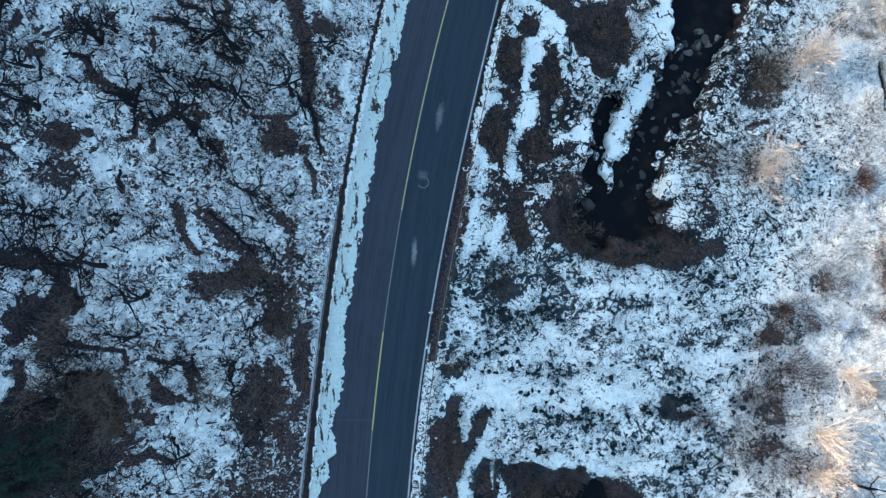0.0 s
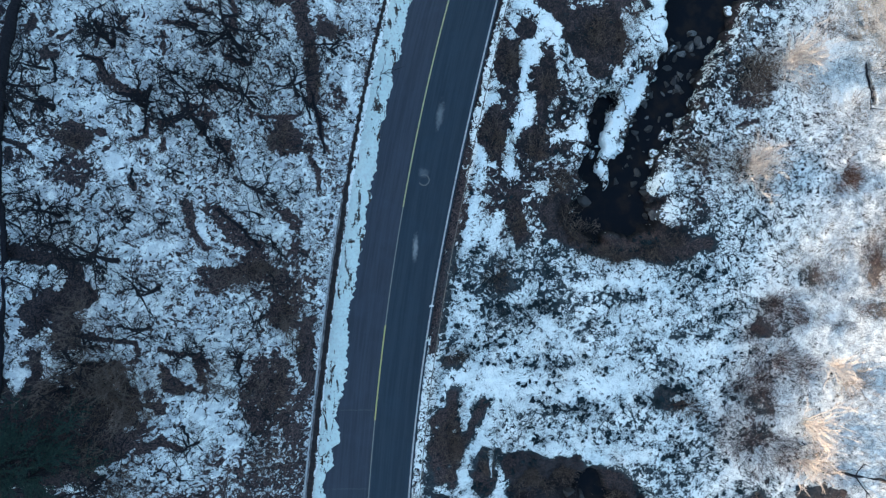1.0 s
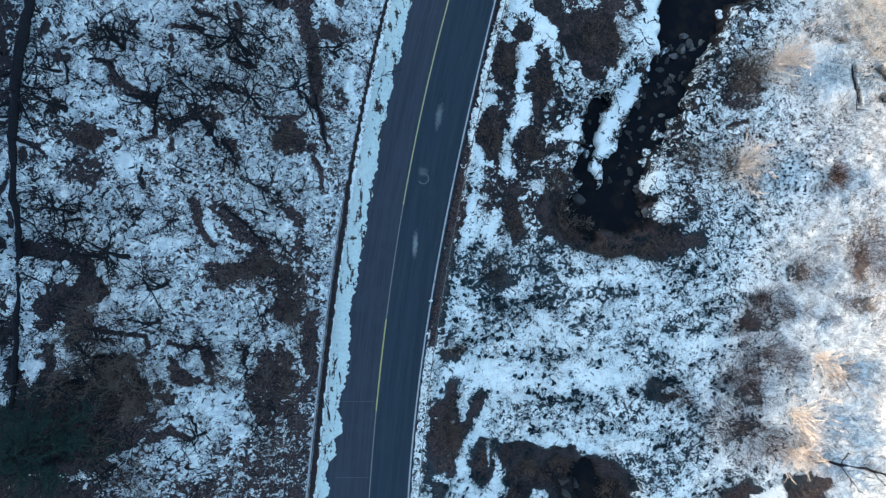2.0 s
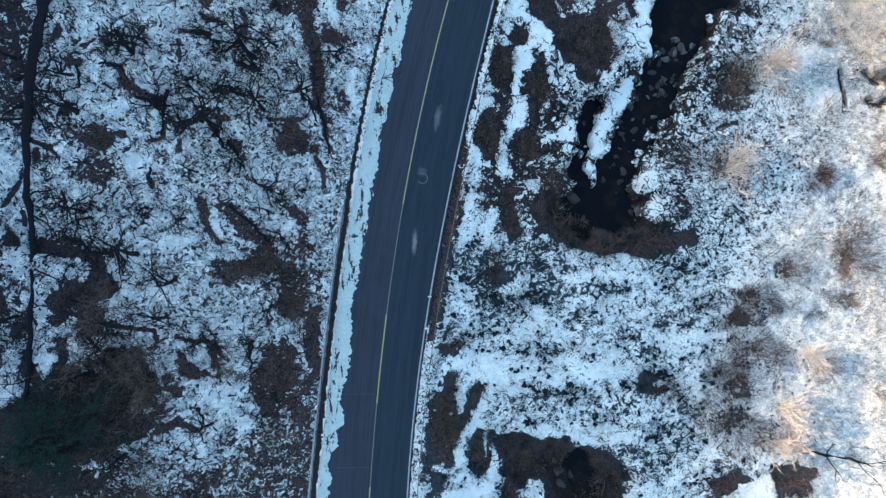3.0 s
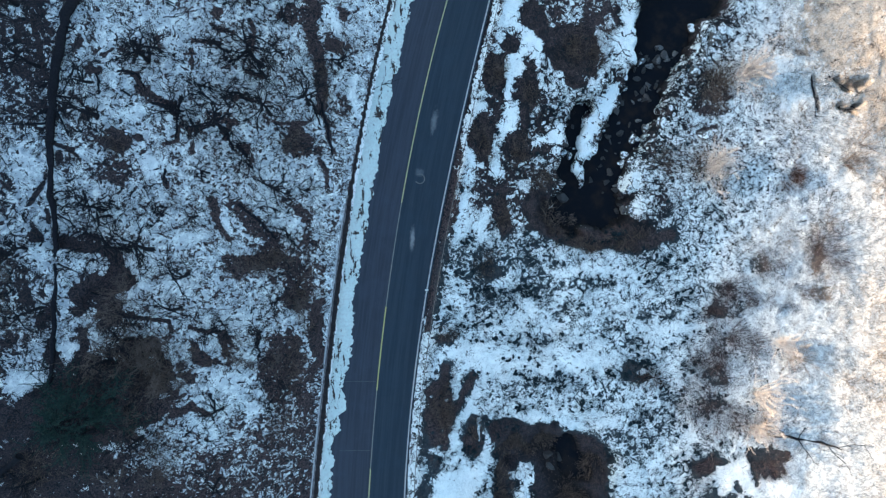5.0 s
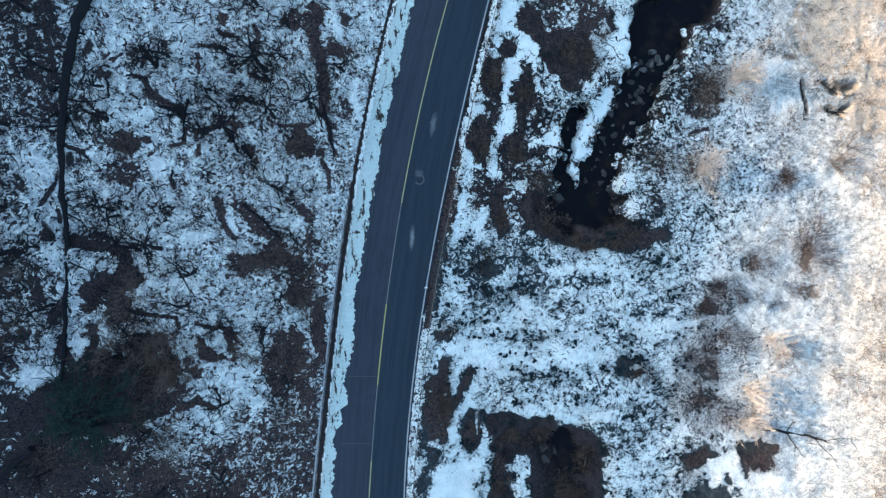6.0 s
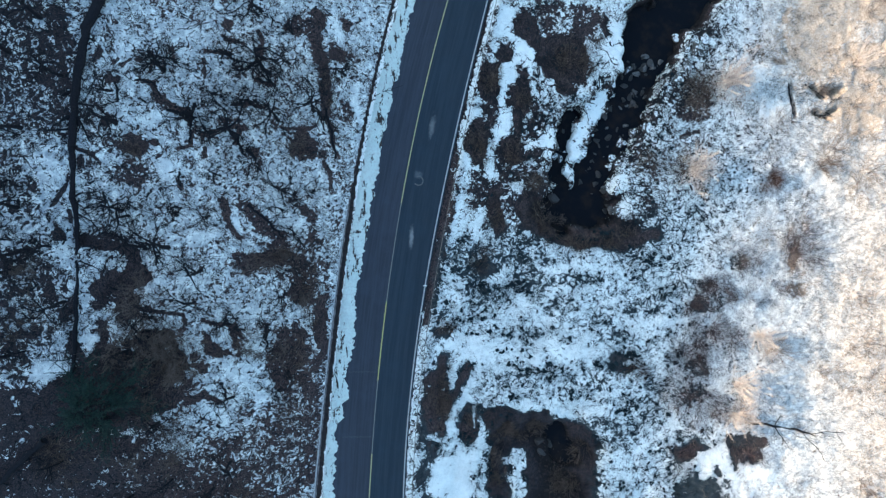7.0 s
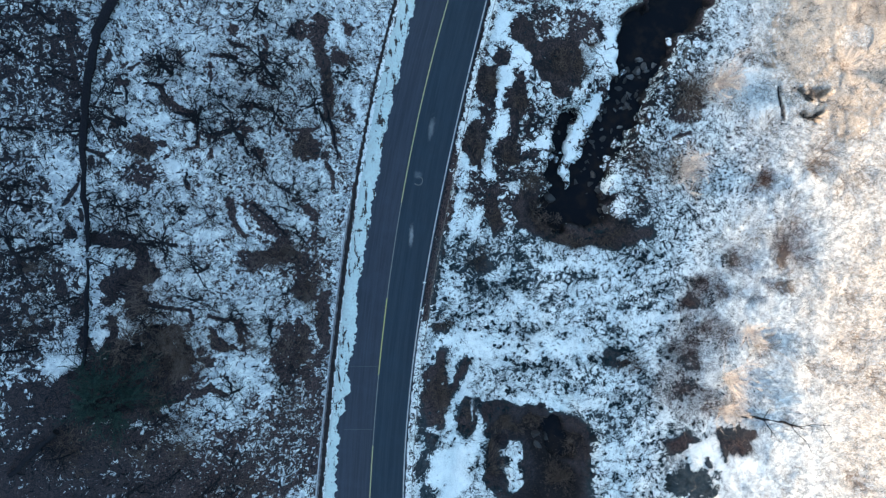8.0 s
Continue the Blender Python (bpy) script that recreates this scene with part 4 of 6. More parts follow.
def side_shoots(rng, P, count, spread, length, m, wobble, lift, first=0.25):
    """Shoots that leave the lines P: count from each."""
    n, k, _ = P.shape
    t = rng.uniform(first, 1.0, (n, count)) * (k - 1)
    i = np.minimum(t.astype(int), k - 2)
    f = (t - i)[..., None]
    rows = np.arange(n)[:, None]
    start = P[rows, i] * (1 - f) + P[rows, i + 1] * f
    way = P[rows, i + 1] - P[rows, i]
    way = way / (np.linalg.norm(way, axis=2, keepdims=True) + 1e-9) + rng.normal(0, spread, (n, count, 3))
    size = length * rng.uniform(0.5, 1.2, n * count)
    return shoots(rng, start.reshape(-1, 3), way.reshape(-1, 3), size, m, wobble, lift)


# ---- the ground: one sheet to the horizon ----
def spaced(inner, step, outer):
    a = list(np.arange(-inner, inner + step / 2, step))
    v, s = inner, 0.18
    far = []
    while v < outer:
        s *= 1.28
        v += s
        far.append(v)
    return np.array([-f for f in reversed(far)] + a + far)


def build_ground():
    xs, ys = spaced(47.0, 0.135, 2400.0), spaced(31.0, 0.135, 2400.0)
    X, Y = np.meshgrid(xs, ys)
    x, y = X.ravel(), Y.ravel()
    cover, hold = snow_cover(x, y, True)
    clean = smooth(0.85, 1.2, cover)
    z = ground_height(x, y, cover)
    nx, ny = len(xs), len(ys)
    idx = np.arange(nx * ny).reshape(ny, nx)
    faces = np.stack([idx[:-1, :-1], idx[:-1, 1:], idx[1:, 1:], idx[1:, :-1]], axis=-1).reshape(-1, 4)
    me = bpy.data.meshes.new("ground")
    me.vertices.add(nx * ny)
    me.vertices.foreach_set("co", np.stack([x, y, z], axis=1).ravel())
    me.loops.add(faces.size)
    me.loops.foreach_set("vertex_index", faces.ravel())
    me.polygons.add(len(faces))
    me.polygons.foreach_set("loop_start", np.arange(0, faces.size, 4))
    me.update(calc_edges=True)
    me.polygons.foreach_set("use_smooth", np.ones(len(faces), dtype=bool))
    # "thin" and "shady" also carry the west slope's shade as colour
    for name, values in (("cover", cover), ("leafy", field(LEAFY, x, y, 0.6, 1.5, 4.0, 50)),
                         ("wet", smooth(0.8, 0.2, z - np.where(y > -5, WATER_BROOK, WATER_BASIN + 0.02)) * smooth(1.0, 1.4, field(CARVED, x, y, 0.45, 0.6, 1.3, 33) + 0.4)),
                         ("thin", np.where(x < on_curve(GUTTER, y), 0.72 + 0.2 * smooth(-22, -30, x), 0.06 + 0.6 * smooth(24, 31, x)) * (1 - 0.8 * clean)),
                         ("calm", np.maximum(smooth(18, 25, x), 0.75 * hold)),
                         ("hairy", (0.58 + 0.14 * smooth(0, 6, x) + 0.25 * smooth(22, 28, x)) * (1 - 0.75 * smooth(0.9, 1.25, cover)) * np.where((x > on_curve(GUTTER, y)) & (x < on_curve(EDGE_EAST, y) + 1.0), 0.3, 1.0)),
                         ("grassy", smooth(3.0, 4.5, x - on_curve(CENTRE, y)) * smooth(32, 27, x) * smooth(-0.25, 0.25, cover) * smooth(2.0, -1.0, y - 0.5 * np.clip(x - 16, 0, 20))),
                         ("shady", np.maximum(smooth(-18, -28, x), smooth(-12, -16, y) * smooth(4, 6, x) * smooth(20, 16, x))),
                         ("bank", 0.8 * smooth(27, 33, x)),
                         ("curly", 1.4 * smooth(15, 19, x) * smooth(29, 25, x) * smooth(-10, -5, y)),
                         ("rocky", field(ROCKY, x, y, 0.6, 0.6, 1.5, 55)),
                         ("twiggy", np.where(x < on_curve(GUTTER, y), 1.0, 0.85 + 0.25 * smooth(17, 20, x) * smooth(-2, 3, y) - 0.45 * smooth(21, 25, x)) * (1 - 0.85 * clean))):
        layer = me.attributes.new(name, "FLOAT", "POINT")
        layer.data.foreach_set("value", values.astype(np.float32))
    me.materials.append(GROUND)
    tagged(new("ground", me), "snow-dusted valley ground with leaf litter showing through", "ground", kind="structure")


build_ground()


def water_sheet(name, x, y, rx, ry, z, label):
    bm = bmesh.new()
    ring = [bm.verts.new((x + rx * math.cos(a), y + ry * math.sin(a), z)) for a in np.linspace(0, 2 * math.pi, 49)[:-1]]
    bm.faces.new(ring)
    tagged(from_bmesh(name, bm, WATER, flat=True), label, "water", kind="structure")


water_sheet("water", 15.5, 12.0, 13.0, 17.0, WATER_BROOK, "dark still brook water between snowy banks")
water_sheet("water", 10.81, -22.76, 7.5, 8.0, WATER_BASIN, "black water in a sunken basin with brown banks")


# ---- the road ----
def ribbon(name, near, far, z, y0, y1, material, parent=None, step=0.5, label=""):
    """A sheet between two lines across the road, given as functions of y."""
    ys = np.arange(y0, y1 + step / 2, step)
    a, b = near(ys), far(ys)
    verts = [(float(p), float(q), z) for x in (a, b) for p, q in zip(x, ys)]
    n = len(ys)
    ob = mesh_object(name, verts, [(k, n + k, n + k + 1, k + 1) for k in range(n - 1)], material, parent, label)
    uv = ob.data.uv_layers.new(name="UVMap")
    for loop in ob.data.loops:
        k = loop.vertex_index
        uv.data[loop.index].uv = (float(verts[k][0] - on_curve(CENTRE, verts[k][1])), verts[k][1])
    return ob


road = tagged(new("road"), "two-lane asphalt road curving through a snowy valley", "road", kind="structure")
ribbon("lane", lambda y: on_curve(EDGE_WEST, y) - 0.9, lambda y: on_curve(CENTRE, y), 0.02, -120, 120, ASPHALT_OLD, road, 0.5, "grey worn asphalt lane")
ribbon("lane", lambda y: on_curve(CENTRE, y), lambda y: on_curve(EDGE_EAST, y) + 0.16, 0.02, -120, 120, ASPHALT_NEW, road, 0.5, "darker bluish asphalt lane")
ribbon("centre_line", lambda y: on_curve(CENTRE, y) - 0.04, lambda y: on_curve(CENTRE, y) + 0.04, 0.026, -120, 120, PALE_YELLOW, road, 0.5, "thin faded yellow line")
for y0, y1, paint in ((2.77, 60.0, WORN_YELLOW), (-12.9, -6.09, YELLOW), (-60.0, -19.5, WORN_YELLOW)):
    ribbon("centre_line", lambda y: on_curve(CENTRE, y) - 0.052, lambda y: on_curve(CENTRE, y) + 0.052, 0.030, y0, y1, paint, road, 0.5, "bright yellow line")
ribbon("edge_line", lambda y: on_curve(EDGE_EAST, y) - 0.075, lambda y: on_curve(EDGE_EAST, y) + 0.045, 0.026, -120, 120, WHITE, road, 0.5, "white edge line")
for y in (-12.17, -17.98):
    ribbon("seam", lambda y: on_curve(CENTRE, y) - 2.75, lambda y: on_curve(CENTRE, y) - 0.12, 0.0255, y, y + 0.025, SEAM, road, 0.025, "faint joint across the lane")


def ring_mark(x, y, r0, r1, arc0, arc1):
    bm = bmesh.new()
    steps = 28
    pairs = []
    for k in range(steps + 1):
        a = radians(arc0 + (arc1 - arc0) * k / steps)
        pairs.append((bm.verts.new((x + r0 * math.cos(a), y + r0 * math.sin(a), 0.0265)), bm.verts.new((x + r1 * math.cos(a), y + r1 * math.sin(a), 0.0265))))
    for p, q in zip(pairs[:-1], pairs[1:]):
        bm.faces.new((p[0], p[1], q[1], q[0]))
    from_bmesh("ring_mark", bm, CHALK, road, "chalky ring mark")


ring_mark(-1.41, 4.74, 0.34, 0.43, -150, 120)


def snow_ridge():
    """The ploughed snow along the road's west edge, with a ragged lip."""
    ys = np.arange(-60, 60, 0.07)
    lip = on_curve(EDGE_WEST, ys) + 0.26 * fbm(ys, ys * 0, 0.9, 4, 71) + 0.09 * fbm(ys, ys * 0, 0.2, 2, 76) + 0.04 - 0.55 * smooth(-13.5, -19.0, ys)
    back = on_curve(GUTTER, ys) + 0.30 + 0.05 * fbm(ys, ys * 0, 1.1, 3, 72)
    verts, m = [], 7
    for k in range(m):
        t = k / (m - 1)
        x = back * (1 - t) + lip * t
        lump = 0.08 * fbm(x, ys, 0.45, 3, 73)
        z = 0.03 + (0.16 * math.sin(math.pi * (0.12 + 0.88 * t)) ** 0.7 if k < m - 1 else 0.0) + (lump if 0 < k < m - 1 else 0) - (0.1 if k == 0 else 0)
        verts += [(float(a), float(b), float(c)) for a, b, c in zip(x, ys, z + np.zeros_like(ys))]
    n = len(ys)
    faces = [(k * n + i, (k + 1) * n + i, (k + 1) * n + i + 1, k * n + i + 1) for k in range(m - 1) for i in range(n - 1)]
    tagged(mesh_object("snow_ridge", verts, faces, SNOW), "ragged ploughed snow along the road edge", "snow", kind="structure")


snow_ridge()


def gutter_width(y):
    return 0.085 + 0.13 * smooth(6.0, 1.0, y)


def gutter():
    ob = ribbon("gutter", lambda y: on_curve(GUTTER, y) - gutter_width(y) - 0.03 * fbm(y, y * 0, 0.9, 3, 82),
                lambda y: on_curve(GUTTER, y) + gutter_width(y) + 0.05 * fbm(y, y * 0, 0.7, 3, 83), 0.05, -60, 60, LITTER, None, 0.1)
    tagged(ob, "dark shallow gutter filled with wet leaves", "gutter", kind="structure")


gutter()


def gutter_pan():
    """The strip of pale worn concrete along the kerb's foot."""
    ob = ribbon("gutter_pan", lambda y: on_curve(GUTTER, y) - 0.21 + 0.015 * fbm(y, y * 0, 0.8, 3, 86),
                lambda y: on_curve(GUTTER, y) - 0.10 + 0.04 * fbm(y, y * 0, 0.5, 3, 87), 0.056, -60, 3.4, PAN, None, 0.1)
    tagged(ob, "worn concrete gutter strip with leaves along it", "gutter", kind="structure")


gutter_pan()


def kerb():
    """The low concrete lip behind the leaf-filled gutter."""
    piece = new("kerb")
    tagged(piece, "low pale concrete kerb behind a leaf-filled gutter", "kerb", kind="structure")
    for k in range(24):
        y0 = 3.6 - 2.4 * k
        ys = np.linspace(y0, y0 - 2.37, 6)
        xs = on_curve(GUTTER, ys) - 0.29
        zs = np.array([at_ground(a - 0.25, b) for a, b in zip(xs, ys)])
        zs = np.maximum(zs, 0.02) + 0.06
        prof = ((-0.07, -0.3), (-0.07, -0.01), (-0.06, 0.0), (0.05, 0.0), (0.06, -0.01), (0.06, -0.3))
        verts = [(float(x + p), float(y), float(z + q)) for x, y, z in zip(xs, ys, zs) for p, q in prof]
        faces = [(6 * i + j, 6 * i + j + 1, 6 * i + j + 7, 6 * i + j + 6) for i in range(5) for j in range(5)]
        faces += [tuple(range(6)), tuple(range(35, 29, -1))]
        mesh_object("kerbstone", verts, faces, CONCRETE, piece, flat=True)


kerb()


def guard_rail():
    rail = tagged(new("guard_rail"), "weathered dull grey-brown steel guard rail on short posts", "guard rail", kind="structure")
    prof = [(0.00, 0.40), (0.04, 0.43), (0.04, 0.49), (0.00, 0.53), (0.00, 0.57), (0.04, 0.61), (0.04, 0.67), (0.00, 0.70)]
    prof = prof + [(p - 0.014, q) for p, q in reversed(prof)]
    ys = np.arange(-60, 30.1, 0.5)
    xs = on_curve(EDGE_EAST, ys) + 0.80
    m = len(prof)
    verts = [(float(x - p), float(y), q - 0.1) for x, y in zip(xs, ys) for p, q in prof]
    faces = [(m * i + j, m * i + (j + 1) % m, m * (i + 1) + (j + 1) % m, m * (i + 1) + j) for i in range(len(ys) - 1) for j in range(m)]
    mesh_object("beam", verts, faces, STEEL, rail, "dull grey-brown corrugated beam", flat=True)
    first = None
    for y in np.arange(-58.5, 30, 1.9):
        x = float(on_curve(EDGE_EAST, float(y))) + 0.89
        if first is None:
            bm = bmesh.new()
            bmesh.ops.create_cube(bm, size=1.0, matrix=Matrix.LocRotScale((0, 0, 0.05), None, (0.12, 0.08, 1.1)))
            bmesh.ops.bevel(bm, geom=bm.edges[:], offset=0.008, segments=1, affect="EDGES")
            first = from_bmesh("post", bm, STEEL, rail, flat=True)
            first.location = (x, float(y), 0)
        else:
            post = new("post", first.data)
            post.parent, post.location = rail, (x, float(y), 0)


guard_rail()


def delineator(x, y):
    thing = tagged(new("delineator"), "short white plastic delineator post beside the edge line", "delineator", "delineators")
    thing.location = (x, y, 0)
    bm = bmesh.new()
    bmesh.ops.create_cone(bm, cap_ends=True, segments=10, radius1=0.05, radius2=0.04, depth=0.9, matrix=pose(0, 0, 0.45))
    from_bmesh("post", bm, REFLECT, thing)
    bm = bmesh.new()
    bmesh.ops.create_cube(bm, size=1.0, matrix=Matrix.LocRotScale((0, 0, 0.86), None, (0.30, 0.10, 0.16)))
    bmesh.ops.bevel(bm, geom=bm.edges[:], offset=0.015, segments=1, affect="EDGES")
    from_bmesh("reflector", bm, REFLECT, thing)


delineator(-0.84, -4.42)
delineator(-1.09, -6.87)


# ---- stones ----
def stone_mesh(seed, flat, material):
    rng = np.random.default_rng(seed)
    bm = bmesh.new()
    bmesh.ops.create_icosphere(bm, subdivisions=2, radius=1.0)
    off = Vector(rng.uniform(-50, 50, 3))
    cuts = [(Vector(rng.normal(0, 1, 3)).normalized(), rng.uniform(0.38, 0.80)) for _ in range(12)]
    for v in bm.verts:
        for normal, d in cuts:
            over = v.co.dot(normal) - d
            if over > 0:
                v.co -= normal * over
        v.co *= 1 + 0.10 * noise.noise(v.co * 1.7 + off)
        v.co.z *= flat
    me = bpy.data.meshes.new("boulder")
    bm.to_mesh(me)
    bm.free()
    me.materials.append(material)
    return me


STONES = [stone_mesh(k, 0.55 + 0.05 * k, STONE) for k in range(7)]
SNOWY_STONES = [stone_mesh(k, 0.55 + 0.05 * k, STONE_SNOWY) for k in range(7)]
stone_rng = np.random.default_rng(11)


def boulder(x, y, size, snow=False, z=None):
    me = (SNOWY_STONES if snow else STONES)[int(stone_rng.integers(len(STONES)))]
    ob = new("boulder", me)
    base = max(at_ground(x, y), z if z is not None else -9)
    ob.matrix_world = Matrix.LocRotScale((x, y, base + size * 0.2), Euler((0, 0, stone_rng.uniform(0, 6.3))), (size, size * stone_rng.uniform(0.55, 0.95), size * 0.8))
    tagged(ob, "grey-brown angular stone in the brook" if not snow else "grey stone under a broken cap of snow", "boulder", "stones of the brook")


for x, y, s in ((10.98, 3.48, 0.72), (19.58, 16.56, 0.5), (19.33, 15.73, 0.45), (18.42, 15.72, 0.42), (17.55, 12.57, 0.40), (15.80, 11.03, 0.55),
                (20.92, 16.14, 0.36), (15.85, 2.32, 0.42), (19.34, 16.51, 0.4), (18.71, 12.00, 0.4), (9.82, -19.41, 0.62), (10.04, -20.49, 0.6), (10.90, -19.95, 0.62)):
    boulder(x, y, s, z=WATER_BROOK - 0.1 if y > -5 else WATER_BASIN - 0.1)
boulder(22.25, 18.22, 0.55, True, WATER_BROOK)
boulder(19.13, 9.79, 0.62, True)
boulder(22.68, 8.56, 0.8, True)
boulder(23.50, 16.65, 0.55, True)
boulder(24.25, 17.57, 0.5, True)
boulder(22.67, 15.82, 0.5, True)


def stone_drift(points, half, count, lo, hi, seed, snow=False):
    """Loose stones along a stretch of the brook."""
    rng = np.random.default_rng(seed)
    for _ in range(count):
        k = rng.integers(len(points) - 1)
        t = rng.uniform()
        x = points[k][0] * (1 - t) + points[k + 1][0] * t + rng.normal(0, half)
        y = points[k][1] * (1 - t) + points[k + 1][1] * t + rng.normal(0, half)
        boulder(float(x), float(y), 1.4 * float(lo + (hi - lo) * rng.uniform() ** 2), snow, WATER_BROOK - 0.12)


stone_drift([(17.25, 15.18), (21.00, 15.61)], 0.40, 30, 0.12, 0.36, 1)
stone_drift([(18.30, 13.73), (16.84, 10.83), (15.18, 7.92)], 0.7, 20, 0.10, 0.36, 2)
stone_drift([(15.18, 7.92), (14.35, 5.43)], 0.6, 12, 0.08, 0.26, 3)
stone_drift([(16.43, 5.85), (16.01, 2.12)], 0.25, 10, 0.15, 0.4, 4)
stone_drift([(20.80, 12.70), (17.88, 8.55), (16.84, 5.85)], 0.4, 12, 0.15, 0.45, 5, True)
stone_drift([(24.13, 17.48), (23.09, 15.41), (20.80, 12.70)], 0.45, 10, 0.2, 0.5, 6, True)
stone_drift([(17.05, 6.26), (17.26, 1.70)], 0.45, 8, 0.15, 0.4, 8, True)
stone_drift([(16.63, 14.97), (13.51, 12.06)], 0.5, 5, 0.2, 0.4, 9, True)
stone_drift([(15.18, 11.24), (12.68, 5.43)], 0.3, 8, 0.15, 0.4, 10, True)
stone_drift([(19.75, 13.74), (16.84, 8.75)], 0.4, 12, 0.10, 0.36, 12)
for x, y, size in ((23.37, 16.64, 0.75), (24.42, 17.67, 0.5), (22.69, 15.78, 0.35), (24.14, 16.65, 0.6), (21.9, 14.49, 0.4), (20.71, 13.54, 0.35), (19.38, 9.74, 0.65), (16.83, 6.42, 0.6), (16.8, 2.22, 0.6)):
    boulder(x, y, size, True)
stone_drift([(7.23, 10.32), (11.44, 10.40), (11.44, 5.84)], 0.7, 24, 0.08, 0.24, 7)
stone_drift([(18.30, 13.73), (16.42, 10.41), (14.76, 7.09), (13.93, 4.60)], 0.55, 18, 0.10, 0.34, 13)
stone_drift([(9.33, 10.37), (11.44, 8.33), (10.61, 5.84)], 0.5, 22, 0.12, 0.30, 14, True)


# ---- bare trees ----
def bare_tree(name, seed, height, spread, limbs, bark, lean=(0, 0), stems=1, thick=0.11, twigs=5, up=0.35, fine=0.015, splay=0.42):
    """A leafless tree: trunk, crooked limbs with their side branches and twigs."""
    rng = np.random.default_rng(seed)
    thing = new(name)
    lean = np.array([lean[0], lean[1], 0.0])
    for s in range(stems):
        tilt = lean + (rng.normal(0, splay, 3) * (1, 1, 0) if stems > 1 else 0)
        start = np.array([[rng.normal(0, 0.12) * (stems > 1), rng.normal(0, 0.12) * (stems > 1), -0.15]])
        T = shoots(rng, start, np.array([tilt + (0, 0, 1.0)]), np.array([height * rng.uniform(0.8, 1.0)]), 8, 0.10, 0.05)
        v, f = tubes(T, taper(1, 8, thick * rng.uniform(0.8, 1.0), 0.02), 7)
        mesh_object("trunk", v.tolist(), f.tolist(), bark, thing)
        for k in range(max(2, limbs // stems)):
            t = rng.uniform(0.30, 0.97) * 7
            i = min(int(t), 6)
            p = T[0, i] * (1 - t + i) + T[0, i + 1] * (t - i)
            a = rng.uniform(0, 2 * math.pi)
            way = np.array([[math.cos(a), math.sin(a), up + rng.normal(0, 0.15)]])
            size = spread * rng.uniform(0.6, 1.15) * (1.15 - 0.5 * t / 7)
            L = shoots(rng, p[None], way, np.array([size]), 7, 0.32, 0.05)
            r = thick * 0.58 * (1.1 - 0.7 * t / 7)
            B = side_shoots(rng, L, 6, 0.65, size * 0.45, 5, 0.32, 0.05)
            W = side_shoots(rng, B, twigs, 0.6, size * 0.20, 3, 0.25, 0.04)
            v, f = joined([tubes(L, taper(1, 7, r, 0.014), 5), tubes(B, taper(len(B), 5, r * 0.5, fine * 0.95), 4)])
            limb = mesh_object("limb", v, f, bark, thing)
            v, f = tubes(W, taper(len(W), 3, fine, fine * 0.6), 3)
            tagged(mesh_object("twig_spray", v.tolist(), f.tolist(), bark, limb), kind="stuff")
    return thing


def fan_tree(name, seed, height, stems, bark, lean, splay=0.34, thick=0.045, fine=0.015):
    """A clump of long slender stems that arch outwards from one foot."""
    rng = np.random.default_rng(seed)
    thing = new(name)
    for s in range(stems):
        a = 2 * math.pi * (s + rng.uniform(-0.4, 0.4)) / stems
        q = splay * rng.uniform(0.15, 1.5)
        way = np.array([[lean + q * math.cos(a), q * math.sin(a), 1.0]])
        start = np.array([[rng.normal(0, 0.16), rng.normal(0, 0.16), -0.15]])
        size = height * rng.uniform(0.55, 1.0)
        T = shoots(rng, start, way, np.array([size]), 10, 0.13, -0.012)
        r = thick * rng.uniform(0.55, 1.15)
        v, f = tubes(T, taper(1, 10, r, 0.014), 5)
        stem = mesh_object("stem", v.tolist(), f.tolist(), bark, thing)
        B = side_shoots(rng, T, 6, 0.38, size * 0.40, 6, 0.16, 0.01, 0.3)
        W = side_shoots(rng, B, 3, 0.40, size * 0.15, 3, 0.16, 0.0, 0.35)
        v, f = joined([tubes(B, taper(len(B), 6, r * 0.55, fine), 4), tubes(W, taper(len(W), 3, fine * 0.9, fine * 0.5), 3)])
        tagged(mesh_object("twig_spray", v, f, bark, stem), kind="stuff")
    return thing


def plant(first, x, y, turn, size, label, category, group):
    """Another of the same kind, standing on the ground."""
    ob = copy_thing(first, Matrix.LocRotScale((x, y, at_ground(x, y)), Euler((0, 0, radians(turn))), (size, size, size)))
    return tagged(ob, label, category, group)


def remove(first):
    for o in (*first.children_recursive, first):
        bpy.data.objects.remove(o)


wood_rng = np.random.default_rng(5)
DARK_LABEL = "leafless dark-barked sapling with crooked spreading limbs"
kinds = [bare_tree("bare_tree", 100 + k, 3.4 + 0.5 * k, 2.6 + 0.25 * k, 7 + k % 3, BARK_DARK, thick=0.19 + 0.015 * k, up=0.22) for k in range(5)]
UPPER_SLOPE = ((-18.94, 8.82, 0.95), (-24.04, 8.51, 0.9), (-13.37, 13.08, 1.05), (-13.09, 12.24, 0.85), (-15.86, 7.80, 0.8), (-17.19, 11.04, 0.7), (-22.63, -1.00, 0.8), (-20.86, -1.02, 0.9), (-18.60, -2.83, 0.8), (-23.48, 1.41, 0.6), (-20.18, 2.14, 0.55), (-17.89, 1.47, 0.6), (-20.79, 12.60, 0.75), (-24.40, 10.82, 0.6), (-12.52, 3.65, 0.8), (-10.32, 3.75, 0.6), (-15.54, 13.65, 0.7), (-17.03, 4.71, 0.5))
